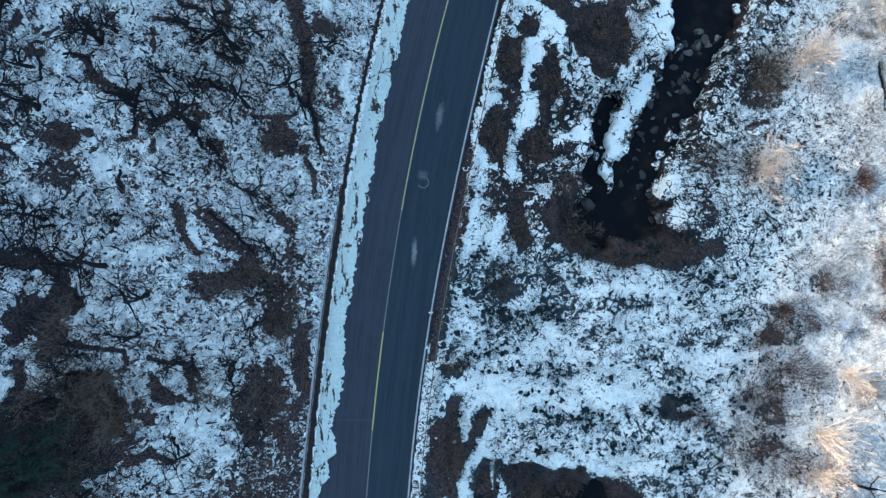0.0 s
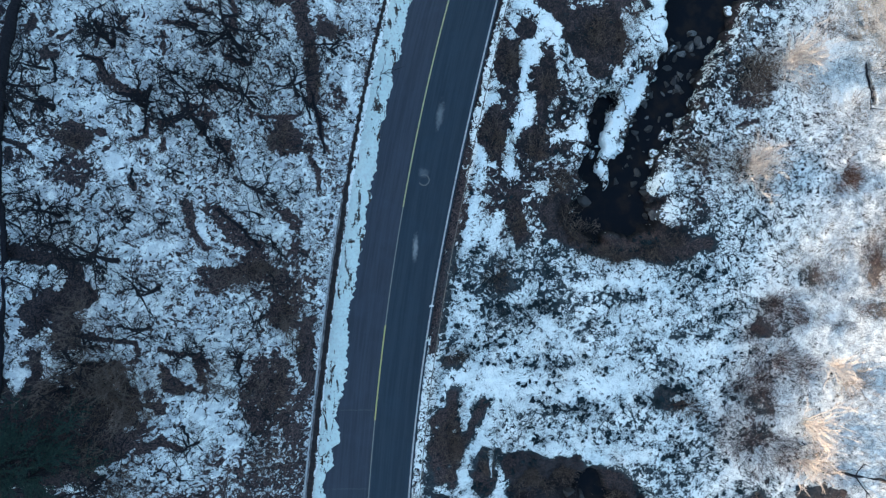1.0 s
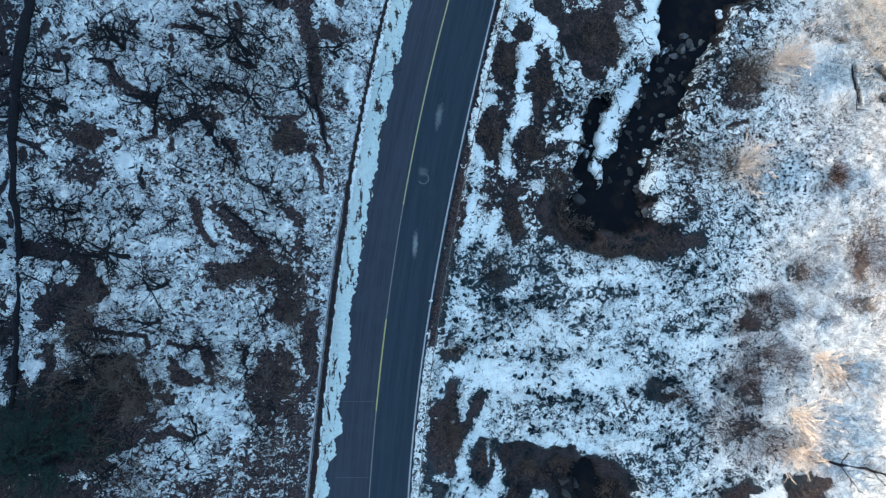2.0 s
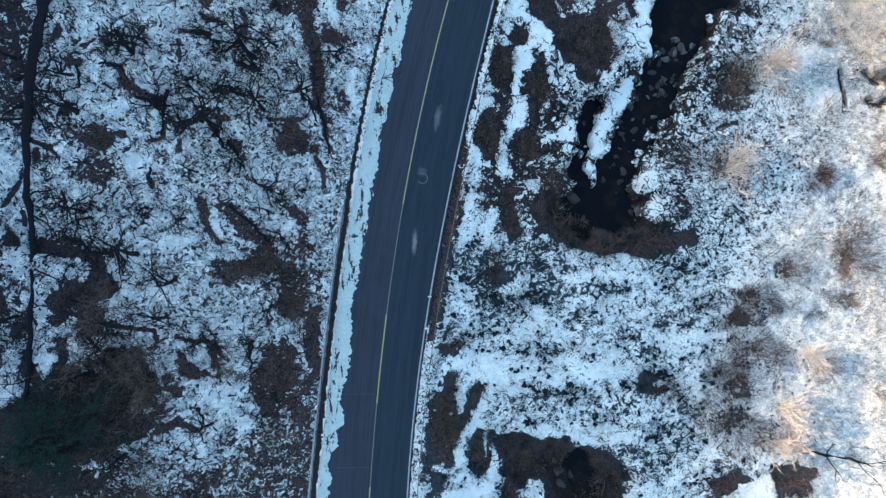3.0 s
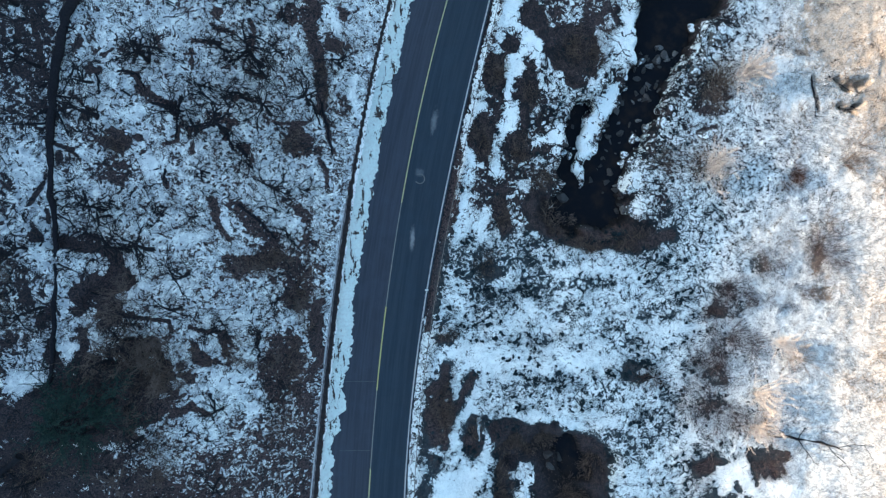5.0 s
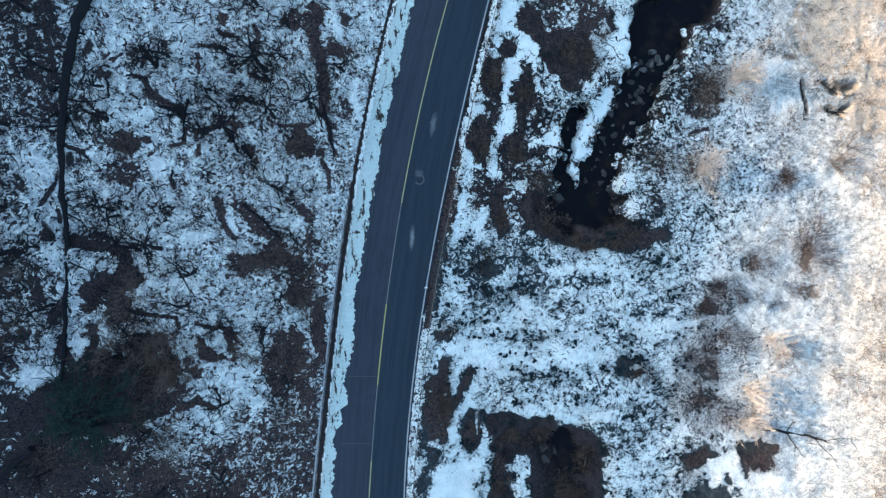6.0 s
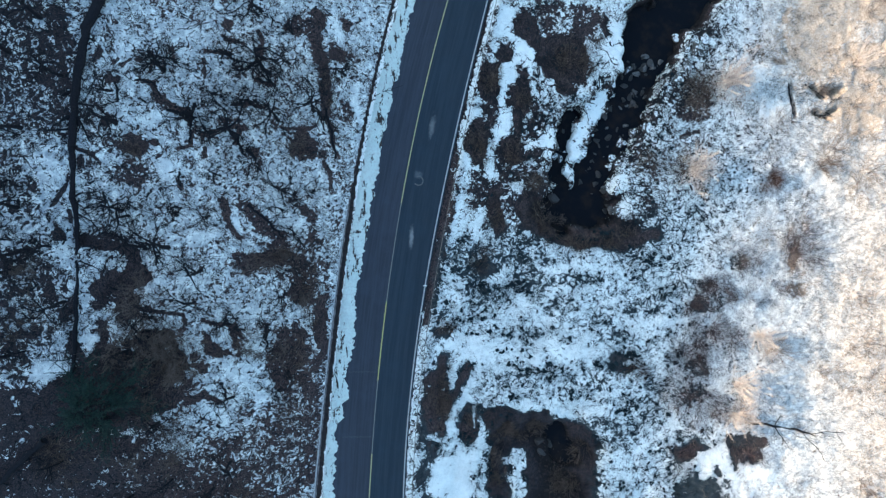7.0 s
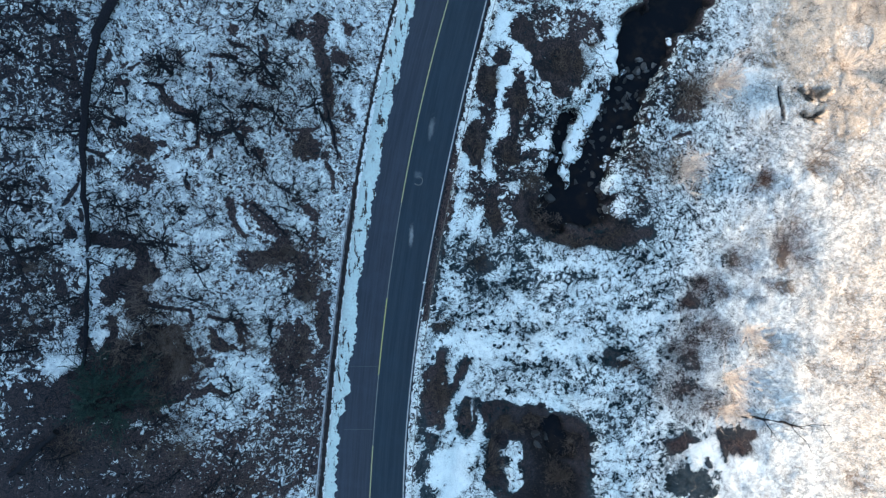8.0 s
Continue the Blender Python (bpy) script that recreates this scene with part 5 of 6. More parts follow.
LOWER_SLOPE = ((-14.25, 5.23, 0.6), (-12.86, 9.38, 0.7), (-14.70, 10.59, 0.8), (-16.73, -7.34, 0.7), (-13.91, -7.60, 0.6), (-19.11, -5.33, 0.7), (-10.17, 10.44, 0.7), (-11.77, 0.04, 0.6), (-16.54, -13.37, 0.6), (-30.53, 7.83, 0.9), (-31.05, 13.29, 1.0), (-30.48, -1.24, 0.9), (-31.84, 3.52, 0.8), (-29.04, 15.93, 0.9), (-27.67, 11.79, 0.7), (-21.04, -19.67, 0.6), (-16.92, -18.89, 0.6), (-23.91, -20.72, 0.7), (-31.91, -9.15, 0.8))
for k, (x, y, size) in enumerate(UPPER_SLOPE + LOWER_SLOPE):
    plant(kinds[k % 5], x, y, float(wood_rng.uniform(0, 360)), size * float(wood_rng.uniform(0.9, 1.1)), DARK_LABEL, "tree", "bare trees on the west slope")
for k in range(46):
    y = float(wood_rng.uniform(-24, 23))
    x = float(on_curve(GUTTER, y)) - float(wood_rng.uniform(1.8, 34))
    plant(kinds[k % 5], x, y, float(wood_rng.uniform(0, 360)), float(wood_rng.uniform(0.4, 0.75)), DARK_LABEL, "tree", "bare trees on the west slope")
for first in kinds:
    remove(first)

GREY_LABEL = "grey leafless shrub with long tangled branches"
kinds = [bare_tree("bare_shrub", 400 + k, 1.6, 2.1, 12, BARK_GREY, (0.0, 0.0), 4, 0.045, 4, 0.3) for k in range(3)]
for k, (x, y, s) in enumerate(((-20.86, -8.82, 1.0), (-22.51, -9.40, 0.9), (-19.97, -10.68, 0.9), (-23.06, -7.61, 0.8), (-14.45, -2.60, 0.8), (-12.15, -2.28, 0.8), (-11.18, -5.47, 0.8),
                               (-12.79, -10.06, 0.7), (-21.73, -13.39, 0.9), (-23.44, -17.95, 0.8), (-20.59, -17.80, 0.8), (-30.16, -3.00, 0.8), (-11.60, 7.29, 0.6), (-22.99, -4.12, 0.8), (-21.04, -7.37, 1.3), (-23.08, -5.65, 1.2), (-20.03, -9.92, 1.2), (-23.51, -8.86, 1.3), (-15.38, -9.51, 1.0))):
    plant(kinds[k % 3], x, y, float(wood_rng.uniform(0, 360)), s, GREY_LABEL, "shrub", "grey shrubs on the west slope")
for first in kinds:
    remove(first)

PALE_LABEL = "pale-barked leafless tree whose top catches the sun"
kinds = [fan_tree("bare_tree", 200 + k, 3.1 + 0.2 * k, 23, BARK_PALE, 0.10, 0.52, 0.038, 0.013) for k in range(4)]
for k, (x, y, s) in enumerate(((25.91, 13.51, 1.0), (26.55, 14.06, 0.95), (23.02, 5.75, 1.0), (23.3, 6.07, 0.7), (29.29, -9.18, 0.8), (27.4, -13.47, 0.95), (27.17, -16.39, 0.8), (37.77, 15.4, 0.8))):
    plant(kinds[k % 4], x, y, float(wood_rng.uniform(-25, 25)) + math.degrees(math.atan2(y, x)), s, PALE_LABEL, "tree", "pale trees on the sunny bank")
for first in kinds:
    remove(first)


# ---- brush, brambles and tufts ----
def bush(name, seed, rx, ry, height, canes, material, arch=0.35, m=4, r=0.012, twigs=2):
    """A tangle of thin arching canes over an oval."""
    rng = np.random.default_rng(seed)
    lumps = rng.normal(0, 0.48, (max(4, canes // 28), 2))
    spot = lumps[rng.integers(len(lumps), size=canes)] + rng.normal(0, 0.20, (canes, 2))
    a, q = np.arctan2(spot[:, 1], spot[:, 0]), np.minimum(np.hypot(spot[:, 0], spot[:, 1]), 1.25)
    start = np.stack([rx * q * np.cos(a), ry * q * np.sin(a), np.full(canes, -0.08)], axis=1)
    out = np.stack([np.cos(a) * q, np.sin(a) * q, np.full(canes, 0.9)], axis=1) + rng.normal(0, 0.45, (canes, 3)) * (1, 1, 0.3)
    size = height * rng.uniform(0.6, 1.5, canes) * (1.15 - 0.45 * q)
    C = shoots(rng, start, out, size, m, 0.30, -arch)
    pieces = [tubes(C, taper(canes, m, r, r * 0.5), 3)]
    if twigs:
        W = side_shoots(rng, C, twigs, 0.7, height * 0.4, 2, 0.3, -0.05, 0.3)
        pieces.append(tubes(W, taper(len(W), 2, r * 0.6, r * 0.35), 3))
    v, f = joined(pieces)
    return mesh_object(name, v, f, material)


def lone_bush(x, y, rx, ry, height, turn, canes, material, label, category, group, arch=0.35, r=0.012):
    ob = bush(category + "_bush", int(abs(x * 131 + y * 977)) % 99991, rx, ry, height, canes, material, arch, 4, r)
    ob.matrix_world = pose(x, y, at_ground(x, y), 0, 0, turn)
    return tagged(ob, label, category, group)


BRAMBLE = "low tangled brown bramble patch rising from the snow"
for x, y, rx, ry, turn in ((4.79, 13.74, 0.85, 1.4, 0), (3.67, 8.42, 1.05, 1.8, 5), (11.42, 15.36, 2.1, 2.4, 0), (7.85, 12.17, 0.8, 1.4, 20), (6.83, 7.44, 1.2, 1.1, 0),
                           (9.36, 1.08, 1.9, 1.4, 0), (13.10, -0.79, 3.2, 0.9, -3), (16.43, -0.37, 2.2, 0.9, 15), (3.60, -2.42, 1.5, 1.3, 20),
                           (0.24, -14.46, 1.3, 2.9, 0), (0.64, -8.00, 0.8, 0.8, 0), (3.45, -16.40, 0.7, 1.1, 0), (5.38, 1.68, 0.9, 1.8, 0), (8.31, 4.59, 1.5, 1.2, 0), (13.84, 16.00, 1.0, 2.0, -15)):
    lone_bush(x, y, rx, ry, 0.55, turn, int(190 * rx * ry) + 110, CANE_BROWN, BRAMBLE, "bramble", "brambles by the brook")
for x, y, rx, ry, turn in ((7.04, -18.42, 1.3, 1.2, 0), (12.40, -20.61, 2.4, 1.6, 0), (12.97, -23.86, 1.8, 1.8, 0), (14.00, -19.54, 1.2, 2.2, 0), (6.23, -17.60, 1.3, 1.2, 0), (8.64, -17.63, 1.6, 1.0, 0), (11.62, -23.31, 1.6, 1.6, 0), (5.45, -22.15, 0.8, 2.0, 0)):
    lone_bush(x, y, rx, ry, 0.55, turn, int(190 * rx * ry) + 110, CANE_BROWN, BRAMBLE, "bramble", "brambles by the brook")
for x, y, rx, ry, turn in ((-14.44, -2.22, 2.2, 1.3, 15), (-11.51, -4.66, 1.5, 2.7, 0), (-11.43, 7.49, 1.3, 1.3, 0), (-12.28, -10.52, 1.7, 2.0, 0), (-21.94, -10.51, 3.6, 2.6, 10),
                           (-21.30, -8.43, 2.4, 1.4, 0), (-21.77, -15.28, 2.6, 2.4, 0), (-23.20, 6.87, 1.5, 1.1, 0), (-9.15, 12.83, 0.7, 2.2, 8), (-7.42, 15.54, 0.9, 1.3, 0),
                           (-29.78, -16.90, 3.4, 2.0, 0), (-31.82, -6.50, 2.2, 2.4, 0), (-13.36, -15.50, 2.0, 1.2, 0), (-16.97, -21.89, 2.4, 1.8, 0), (-17.37, -8.76, 1.4, 0.9, 20)):
    lone_bush(x, y, rx, ry, 0.6, turn, int(85 * rx * ry) + 60, CANE_BROWN, "tangled brown undergrowth on a leafy bare patch", "bramble", "undergrowth on the west slope")
FOOT_THICKETS = ((24.44, -8.84, 1.7, 1.2, 1.3), (23.77, -10.44, 1.5, 0.9, 1.1), (24.16, -12.35, 1.9, 1.2, 1.3), (23.11, -14.75, 1.7, 1.3, 1.2), (25.67, -15.94, 1.4, 0.9, 1.1), (27.12, -9.28, 1.0, 1.3, 0.9), (21.62, -12.45, 0.8, 0.9, 0.8), (22.46, -11.32, 0.8, 0.8, 0.8))
BANK_THICKETS = ((25.08, -4.95, 1.6, 1.3, 1.2), (24.42, -8.64, 1.5, 1.4, 1.2), (28.35, -1.56, 1.3, 1.3, 1.2), (33.12, -1.36, 1.6, 1.8, 1.3), (24.28, -15.7, 1.5, 1.2, 1.0), (28.95, -19.53, 1.5, 1.1, 1.0), (22.32, -20.64, 1.0, 1.1, 0.8), (22.66, -6.6, 1.0, 0.8, 0.7), (24.91, -5.35, 1.1, 1.0, 1.0), (26.8, -5.21, 0.8, 0.8, 0.8), (28.97, -5.69, 0.9, 0.7, 0.8), (31.02, -5.19, 0.7, 0.9, 0.9))
for x, y, rx, ry, h in FOOT_THICKETS + BANK_THICKETS:
    lone_bush(x, y, rx * 1.2, ry * 1.2, h, 0, int(95 * rx * ry) + 50, CANE_GREY, "grey-brown thicket of thin leafless stems", "shrub", "thickets on the far bank", 0.10)
for x, y, rx, ry, h in ((23.71, 12.83, 1.7, 2.0, 1.2), (19.27, 6.94, 1.5, 1.1, 0.8), (21.66, 5.96, 1.2, 0.9, 0.8), (24.52, 4.46, 1.2, 0.8, 0.7)):
    lone_bush(x, y, rx, ry, h, 0, int(150 * rx * ry) + 60, CANE_TAN, "brown brush of fine dry stems on the brook bank", "shrub", "brown brush on the brook bank", 0.15)
lone_bush(18.31, -12.21, 1.6, 1.2, 0.7, 10, 420, CANE_RED, "russet leafless shrub round a patch of snow", "shrub", "thickets on the far bank", 0.2)
for x, y, s in ((30.14, 4.95, 0.75),):
    lone_bush(x, y, s, s * 1.1, 1.0, 0, 330, CANE_RED, "dark russet dry shrub in low sun", "shrub", "thickets on the far bank", 0.1)

for x, y, rx, ry in ((26.9, 13.6, 1.7, 1.5), (24.2, 6.2, 1.5, 1.2), (28.6, -14.6, 1.5, 1.4), (27.6, -16.8, 1.3, 1.0), (30.4, -9.6, 1.0, 1.0)):
    lone_bush(x, y, rx, ry, 1.7, 0, 60, CANE_STRAW, "tan brush of fine stems round pale trees", "shrub", "tan brush on the sunny bank", -0.02, 0.011)

# saplings of the sunny bank: slender fans of twigs
kinds = [bush("sapling", 300 + k, 0.35, 0.35, 1.2 + 0.2 * k, 20, CANE_TAN, -0.02, 5, 0.014, 2) for k in range(5)]
bank = np.random.default_rng(31)
for k in range(70):
    x, y = float(bank.uniform(26.0, 45.0)), float(bank.uniform(-26, 25))
    if bank.uniform() > (smooth(25.0, 35.0, np.float64(x)) * 0.9 + 0.12) * (1.0 if y > 4 else 0.5):
        continue
    plant(kinds[k % 5], x, y, float(bank.uniform(0, 360)), float(bank.uniform(0.6, 1.25)), "slender tan sapling clump without leaves", "sapling", "saplings on the sunny bank")
for first in kinds:
    remove(first)


def scatter(name, seed, x0, x1, y0, y1, count, dense, size, blades, r, material, label, category, arch=0.1, m=3):
    """Countless small tufts: every one a few blades, in one object."""
    rng = np.random.default_rng(seed)
    x, y = rng.uniform(x0, x1, count), rng.uniform(y0, y1, count)
    keep = rng.uniform(size=count) < dense(x, y)
    x, y = x[keep], y[keep]
    z = ground_height(x, y)
    n = len(x)
    s = size * rng.uniform(0.4, 1.35, n)
    x, y, z, s = (np.repeat(q, blades) for q in (x, y, z, s))
    a = rng.uniform(0, 2 * math.pi, n * blades)
    start = np.stack([x + 0.2 * s * rng.normal(0, 1, n * blades), y + 0.2 * s * rng.normal(0, 1, n * blades), z], axis=1)
    way = np.stack([np.cos(a), np.sin(a), rng.uniform(0.3, 1.6, n * blades)], axis=1)
    P = shoots(rng, start, way, s * rng.uniform(0.5, 1.2, n * blades), m, 0.36, -arch)
    v, f = tubes(P, taper(n * blades, m, r, r * 0.45), 3)
    tagged(mesh_object(name, v.tolist(), f.tolist(), material), label, category, kind="stuff")


def off_water(x, y):
    return (field(CARVED, x, y, 0.3, 0.3, 1.5, 33) < 0.5) * 1.0


def in_meadow(x, y):
    u = x - on_curve(CENTRE, y)
    lumps = 0.06 + 0.8 * smooth(0.0, 0.5, fbm(x * 0.6, y * 1.25, 1.5, 4, 91))
    return smooth(4.6, 6.0, u) * off_water(x, y) * lumps * smooth(25, 21, x) * smooth(1.15, 0.8, snow_cover(x, y)) * np.where(y < 0.5, 1.0, 0.25)


def in_wood(x, y):
    u = x - on_curve(CENTRE, y)
    return smooth(-5.2, -6.5, u) * (0.25 + 0.75 * smooth(-0.3, 0.5, fbm(x, y, 2.2, 3, 92)))


def on_bank(x, y):
    return smooth(22, 33, x) * (0.3 + 0.7 * smooth(-0.3, 0.4, fbm(x, y, 2.6, 3, 93))) * off_water(x, y)


def tussocks(seed, x0, x1, y0, y1, count, dense):
    """Countless matted grass clumps: low ragged mounds, each with a spray of thin stems."""
    rng = np.random.default_rng(seed)
    x, y = rng.uniform(x0, x1, count), rng.uniform(y0, y1, count)
    keep = rng.uniform(size=count) < dense(x, y)
    x, y = x[keep], y[keep]
    n, k = len(x), 9
    z = ground_height(x, y, snow_cover(x, y))
    s = 0.065 + 0.20 * rng.uniform(size=n) ** 1.8
    a = np.linspace(0, 2 * math.pi, k, endpoint=False)[None] + rng.normal(0, 0.22, (n, k))
    wide, lean = rng.uniform(0.5, 1.0, n)[:, None], rng.uniform(0, math.pi, n)[:, None]
    rings = []
    for part_out, up in ((1.0, -0.05), (0.62, 0.30)):
        q = s[:, None] * part_out * rng.uniform(0.35, 1.45, (n, k))
        px, py = q * np.cos(a), q * np.sin(a) * wide
        rings.append(np.stack([x[:, None] + px * np.cos(lean) - py * np.sin(lean), y[:, None] + px * np.sin(lean) + py * np.cos(lean), np.broadcast_to((z + up * s)[:, None], (n, k))], axis=2))
    top = np.stack([x, y, z + 0.45 * s], axis=1)[:, None]
    v = np.concatenate([*rings, top], axis=1).reshape(-1, 3)
    one = []
    for i in range(k):
        j = (i + 1) % k
        one += [(i, j, k + j), (i, k + j, k + i), (k + i, k + j, 2 * k)]
    f = (np.array(one)[None] + (np.arange(n) * (2 * k + 1))[:, None, None]).reshape(-1, 3)
    tagged(mesh_object("grass_tussocks", v.tolist(), f.tolist(), TUFT), "dark matted grass clumps poking through meadow snow", "tussocks", kind="stuff")
    blades = 13
    x, y, z, s = (np.repeat(q, blades) for q in (x, y, z, s))
    a = rng.uniform(0, 2 * math.pi, n * blades)
    start = np.stack([x + 0.8 * s * rng.normal(0, 1, n * blades), y + 0.8 * s * rng.normal(0, 1, n * blades), z - 0.02], axis=1)
    way = np.stack([np.cos(a), np.sin(a), rng.uniform(0.1, 0.9, n * blades)], axis=1)
    P = shoots(rng, start, way, (0.16 + 1.6 * s) * rng.uniform(0.5, 1.5, n * blades), 2, 0.16, -0.12)
    v, f = tubes(P, taper(n * blades, 2, 0.011, 0.005), 3)
    tagged(mesh_object("grass_sprays", v.tolist(), f.tolist(), TUFT), "thin dark stems fanning out of grass clumps", "grass", kind="stuff")


tussocks(41, 0, 30, -27, 24, 12500, in_meadow)
scatter("meadow_stems", 46, -2, 31, -27, 24, 13500, lambda x, y: smooth(4.6, 6.0, x - on_curve(CENTRE, y)) * off_water(x, y) * (0.25 + 0.75 * smooth(-0.4, 0.5, fbm(x, y, 2.4, 3, 94))) * smooth(1.2, 0.7, snow_cover(x, y)), 0.42, 5, 0.009, CANE_DARK, "thin dark stems standing in meadow snow", "stems", 0.1, 2)
scatter("woodland_twigs", 42, -47, -6, -28, 27, 5500, in_wood, 0.45, 4, 0.020, CANE_DARK, "dark fallen twigs and stems on woodland snow", "twigs", 0.45)
scatter("fallen_sticks", 44, -47, -6, -28, 27, 2800, in_wood, 1.2, 2, 0.044, CANE_DARK, "dark crooked sticks fallen on woodland snow", "sticks", 0.7, 5)
scatter("broken_boughs", 47, -47, -6, -28, 27, 2300, in_wood, 1.0, 2, 0.085, CANE_DARK, "short thick pieces of dark bough on woodland snow", "boughs", 0.9, 5)
scatter("bank_stems", 43, 20, 46, -28, 26, 4200, on_bank, 0.5, 5, 0.014, CANE_TAN, "thin tan stems and dry grass on the bank", "grass", 0.12, 2)
scatter("bank_twigs", 48, 20, 46, -28, 26, 6000, on_bank, 0.5, 3, 0.016, CANE_DARK, "thin dark twigs lying on the bank", "twigs", 0.2)


def leaf_litter(seed, x0, x1, y0, y1, count):
    """Loose curled leaves on the bare patches, in one object."""
    rng = np.random.default_rng(seed)
    x, y = rng.uniform(x0, x1, count), rng.uniform(y0, y1, count)
    keep = (rng.uniform(size=count) < 0.02 + 0.8 * smooth(0.3, -0.1, snow_cover(x, y))) & ((off_water(x, y) > 0.5) | (y < -8))
    u = x - on_curve(CENTRE, y)
    keep &= (u < -5.0) | (u > 4.6)
    x, y = x[keep], y[keep]
    z = ground_height(x, y, snow_cover(x, y)) + 0.035
    n = len(x)
    a, s = rng.uniform(0, 2 * math.pi, n), rng.uniform(0.035, 0.085, n)
    tip = rng.normal(0, 0.025, (n, 4))
    corner = np.stack([np.stack([x + s * k * np.cos(a + b), y + s * k * np.sin(a + b), z + tip[:, i]], axis=1) for i, (k, b) in enumerate(((1.0, 0), (0.6, 1.5), (1.0, 3.1), (0.6, 4.7)))], axis=1)
    v = corner.reshape(-1, 3)
    f = np.arange(4 * n).reshape(n, 4)
    tagged(mesh_object("leaf_litter", v.tolist(), f.tolist(), LEAF, flat=True), "dry brown leaves scattered over bare ground", "leaves", kind="stuff")


leaf_litter(45, -46, 45, -27, 26, 110000)


# ---- fallen timber ----
def fallen_trunk(points, r0, r1, limbs, seed, label, kind="fallen tree"):
    """A trunk lying along points on the ground, with stubs of limbs."""
    rng = np.random.default_rng(seed)
    thing = tagged(new(kind.replace(" ", "_")), label, kind)
    pts = []
    for (ax, ay), (bx, by) in zip(points[:-1], points[1:]):
        for t in np.linspace(0, 1, 7)[:-1]:
            pts.append((ax + (bx - ax) * t, ay + (by - ay) * t))
    pts.append(points[-1])
    m = len(pts)
    R = np.linspace(r0, r1, m) * (1 + 0.12 * rng.normal(0, 1, m))
    zs = np.array([at_ground(*p) for p in pts])
    zs = np.convolve(np.pad(zs, 3, mode="edge"), np.ones(7) / 7, mode="valid") + R * 0.8
    P = np.array([(p[0] + 0.07 * rng.normal(), p[1] + 0.07 * rng.normal(), z) for p, z in zip(pts, zs)])[None]
    v, f = tubes(P, R[None], 9)
    verts = v.tolist()
    faces = f.tolist() + [tuple(range(9)), tuple(range(len(verts) - 1, len(verts) - 10, -1))]
    mesh_object("trunk", verts, faces, BARK_DARK, thing)
    for k in range(limbs):
        i = int(rng.integers(m // 4, m - 1))
        side = 1 if k % 2 else -1
        d = P[0, i + 1] - P[0, i] if i + 1 < m else P[0, i] - P[0, i - 1]
        d /= np.linalg.norm(d)
        way = np.array([[side * -d[1] + d[0] * 0.6, side * d[0] + d[1] * 0.6, 0.18]])
        L = shoots(rng, P[0, i][None], way, np.array([rng.uniform(1.5, 3.6) * (1.0 if kind == "fallen tree" else 0.45)]), 7, 0.22, -0.03)
        B = side_shoots(rng, L, 4, 0.6, 1.1, 4, 0.25, 0.0)
        v, f = tubes(L, taper(1, 7, max(R[i] * 0.4, 0.03), 0.02), 5)
        limb = mesh_object("limb", v.tolist(), f.tolist(), BARK_DARK, thing)
        v, f = tubes(B, taper(len(B), 4, 0.03, 0.01), 3)
        tagged(mesh_object("twig_spray", v.tolist(), f.tolist(), BARK_DARK, limb), kind="stuff")
    return thing


fallen_trunk([(-24.18, 19.01), (-25.90, 15.30), (-26.52, 11.43), (-27.09, 6.57)], 0.36, 0.25, 8, 71, "long dark fallen tree lying down the snowy slope")
fallen_trunk([(-27.09, 6.57), (-27.10, 2.72), (-27.15, -0.81), (-27.26, -6.62), (-27.65, -10.68)], 0.22, 0.13, 7, 72, "straight dark fallen trunk across a leafy cut")
fallen_trunk([(-32.89, -18.84), (-29.55, -15.64)], 0.20, 0.26, 1, 73, "bark-stripped fallen log beside the undergrowth")
fallen_trunk([(-7.04, 12.38), (-6.11, 12.34), (-4.98, 11.98)], 0.035, 0.025, 2, 74, "thin fallen branch lying across the gutter")
fallen_trunk([(-9.20, 10.56), (-8.82, 8.50), (-8.50, 6.59)], 0.10, 0.08, 2, 75, "dark log lying at the foot of the slope")


def lying_branch(points, r):
    ob = fallen_trunk(points, r, r * 0.55, 3, int(abs(points[0][0] * 71 + points[0][1] * 13)), "dark crooked branch lying on woodland snow", "fallen branch")
    tagged(ob, group="branches fallen on the west slope")


lying_branch([(-21.70, 14.43), (-21.00, 13.59)], 0.07)
lying_branch([(-21.68, 13.10), (-21.23, 13.24), (-20.83, 12.43), (-20.62, 13.19)], 0.1)
lying_branch([(-16.53, 15.33), (-15.81, 15.28), (-15.22, 15.14)], 0.05)
lying_branch([(-17.77, 14.29), (-16.47, 14.31), (-14.92, 14.20)], 0.05)
lying_branch([(-18.69, 10.19), (-18.88, 9.00), (-19.15, 7.00)], 0.13)
lying_branch([(-18.07, 8.47), (-17.59, 7.66)], 0.1)
lying_branch([(-15.85, 8.19), (-15.67, 7.29), (-15.36, 6.39)], 0.12)
lying_branch([(-24.01, 11.41), (-23.97, 9.85), (-24.10, 8.17)], 0.09)
lying_branch([(-26.18, 9.82), (-25.18, 9.04), (-24.28, 8.30)], 0.06)
lying_branch([(-22.76, 11.71), (-21.57, 11.59), (-21.34, 11.20)], 0.08)
lying_branch([(-20.57, 9.63), (-19.54, 9.19), (-18.42, 9.10)], 0.13)
lying_branch([(-25.20, 3.22), (-25.17, 2.07), (-25.25, 1.09)], 0.1)
lying_branch([(-25.18, 1.56), (-23.71, 2.94), (-23.24, 2.61)], 0.07)
lying_branch([(-20.66, 1.96), (-20.25, 1.55), (-20.81, 0.98)], 0.07)
lying_branch([(-19.93, 4.88), (-19.84, 3.76)], 0.09)
lying_branch([(-20.86, -1.23), (-19.21, -2.46), (-17.50, -4.03)], 0.035)
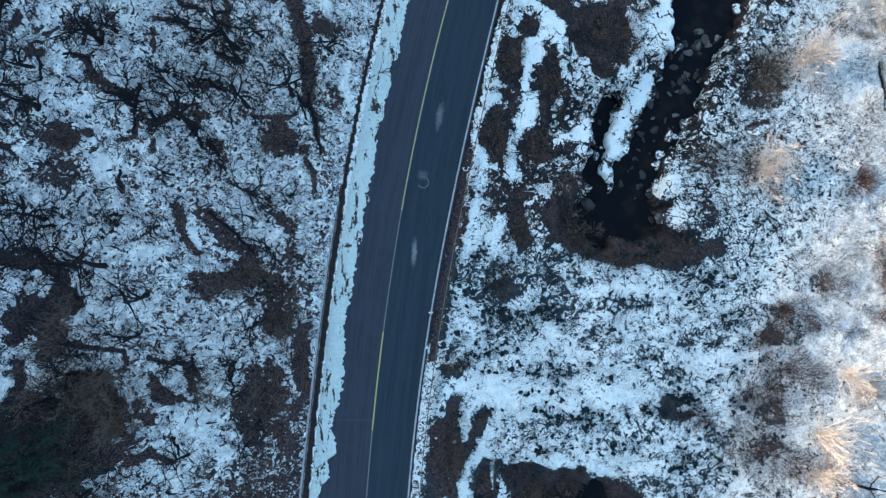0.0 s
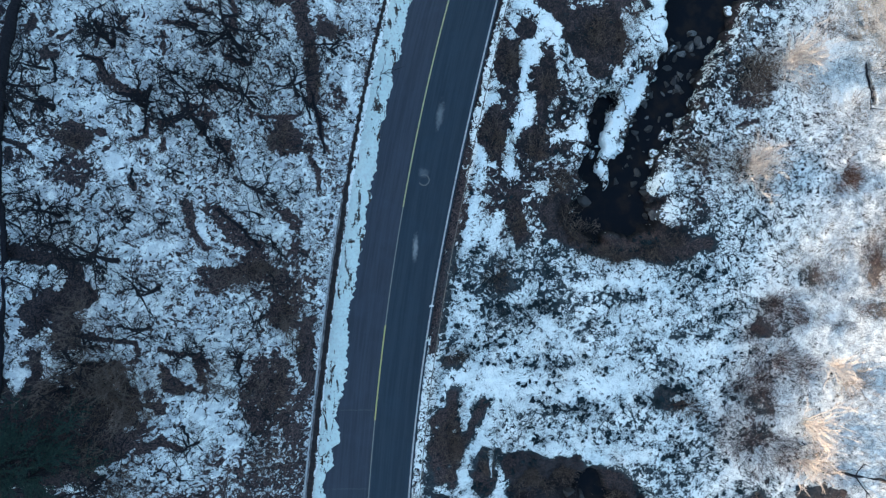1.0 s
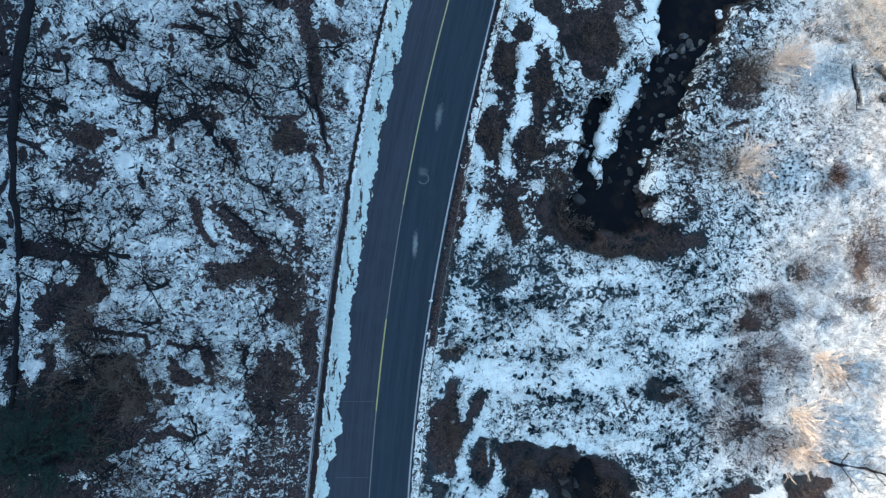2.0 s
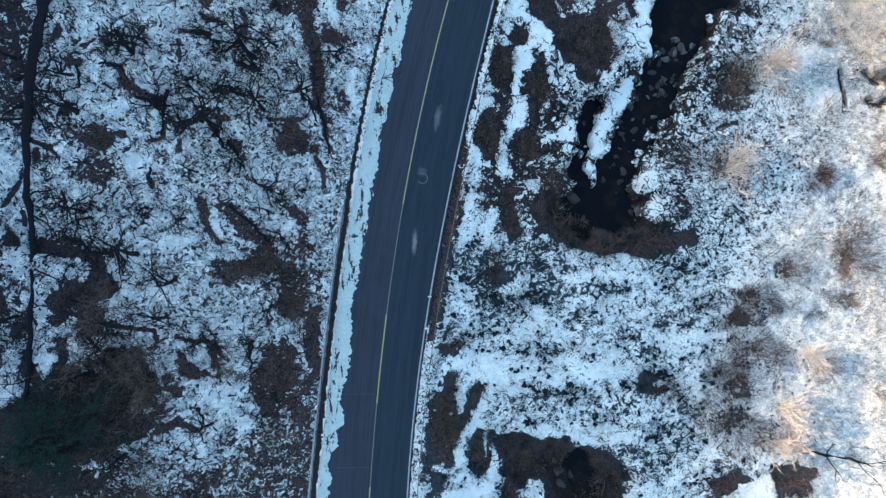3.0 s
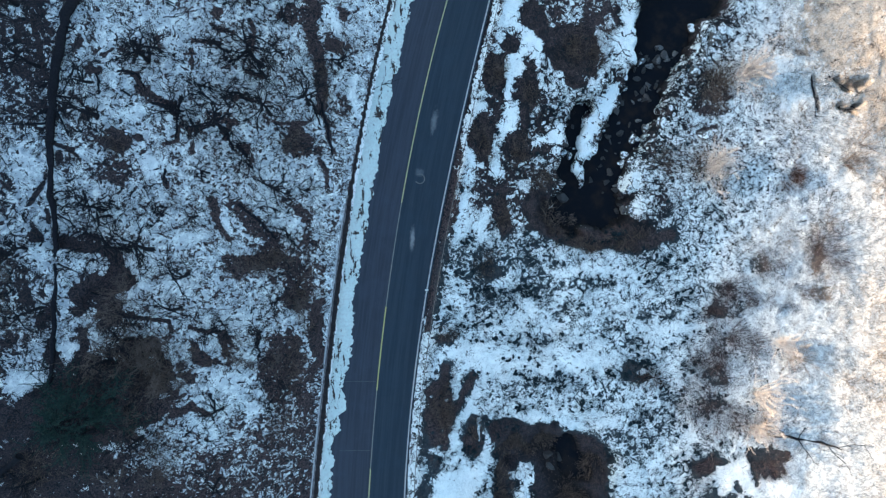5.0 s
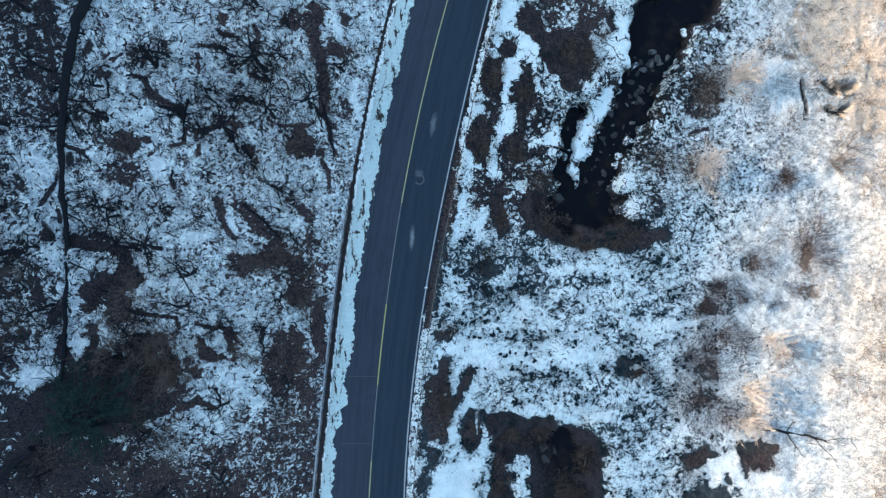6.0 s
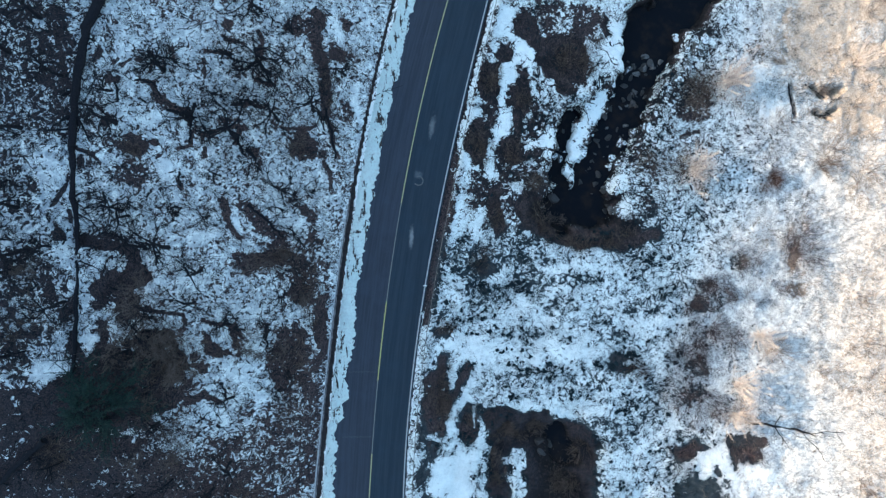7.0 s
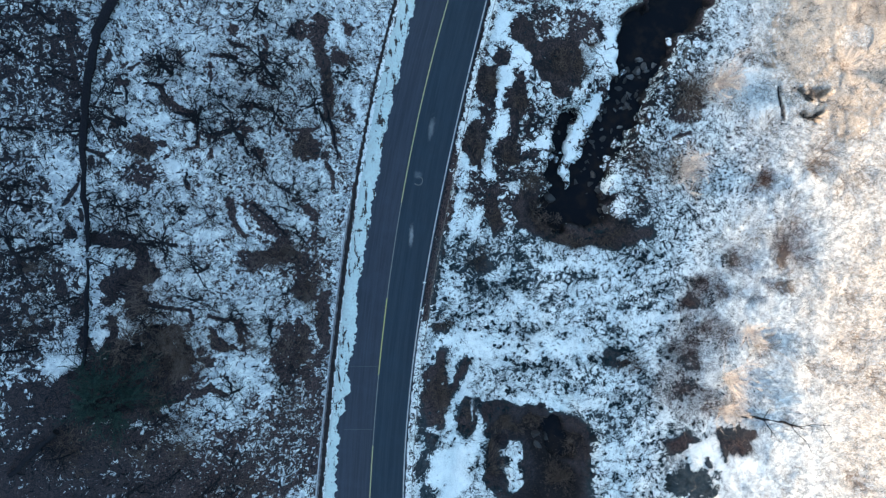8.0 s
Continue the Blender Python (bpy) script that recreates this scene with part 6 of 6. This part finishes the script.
lying_branch([(-22.72, -1.07), (-21.75, -0.94), (-20.85, -0.95)], 0.05)
lying_branch([(-16.21, 12.29), (-14.62, 12.88), (-13.02, 13.35)], 0.06)
lying_branch([(-16.00, 8.32), (-15.73, 7.28), (-15.36, 6.53)], 0.12)
lying_branch([(-15.10, 6.98), (-14.39, 5.74)], 0.13)
lying_branch([(-13.05, 3.59), (-11.00, 3.99), (-9.12, 4.00)], 0.04)
lying_branch([(-15.11, 2.37), (-13.88, 1.17), (-12.61, -0.31)], 0.12)
lying_branch([(-17.43, -12.03), (-17.08, -12.91), (-16.89, -13.92)], 0.1)
lying_branch([(-19.26, -15.40), (-18.52, -14.51), (-17.83, -14.05)], 0.08)
lying_branch([(-14.07, -7.63), (-14.19, -8.73), (-14.11, -9.79)], 0.09)
lying_branch([(-10.08, 11.46), (-9.84, 10.11), (-9.30, 8.87)], 0.1)


# dark line over the far bank's snow, modelled as a trunk with limbs
fallen_trunk([(28.38, -17.10), (32.37, -17.62), (35.98, -18.62)], 0.13, 0.05, 5, 76, "dark branching line reaching out over sunny snow")
fallen_trunk([(-19.34, -10.01), (-19.99, -11.76), (-20.92, -13.11)], 0.05, 0.03, 2, 77, "thin pale stick lying over dark undergrowth")
fallen_trunk([(33.30, 13.75), (34.31, 12.96), (35.42, 13.32)], 0.07, 0.04, 3, 79, "dark crooked limb over a hollow in the bank", "fallen branch")
fallen_trunk([(34.03, 10.78), (34.87, 11.24), (36.11, 10.89)], 0.06, 0.03, 3, 80, "dark crooked limb over a hollow in the bank", "fallen branch")
fallen_trunk([(31.78, 13.59), (32.06, 12.06), (32.33, 10.74)], 0.08, 0.05, 2, 78, "thin crooked dark log lying on the bank")


# ---- the evergreen ----
def conifer(x, y, height, spread, seed):
    rng = np.random.default_rng(seed)
    thing = tagged(new("conifer"), "dark green conifer with drooping needled boughs", "conifer")
    thing.location = (x, y, at_ground(x, y) - 0.1)
    T = shoots(rng, np.zeros((1, 3)), np.array([[0, 0, 1.0]]), np.array([height]), 8, 0.02)
    v, f = tubes(T, taper(1, 8, 0.16, 0.02), 8)
    mesh_object("trunk", v.tolist(), f.tolist(), BARK_DARK, thing)
    for k in range(54):
        t = 0.12 + 0.86 * (k / 54)
        a = k * 2.4 + rng.normal(0, 0.2)
        size = spread * (1.05 - t) ** 0.8 * rng.uniform(0.75, 1.15) + 0.15
        L = shoots(rng, np.array([[0, 0, height * t]]), np.array([[math.cos(a), math.sin(a), 0.25]]), np.array([size]), 6, 0.10, -0.07)
        B = side_shoots(rng, L, 16, 0.55, size * 0.36, 4, 0.18, -0.05, 0.15)
        N = side_shoots(rng, B, 12, 0.65, 0.17, 2, 0.2, 0.0, 0.05)
        v, f = tubes(L, taper(1, 6, 0.03, 0.01), 4)
        bough = mesh_object("bough", v.tolist(), f.tolist(), BARK_DARK, thing)
        v, f = joined([tubes(B, taper(len(B), 4, 0.016, 0.010), 3), tubes(N, taper(len(N), 2, 0.028, 0.008), 3)])
        tagged(mesh_object("needle_spray", v, f, NEEDLE, bough), kind="stuff")


conifer(-24.9, -12.5, 4.8, 4.4, 81)
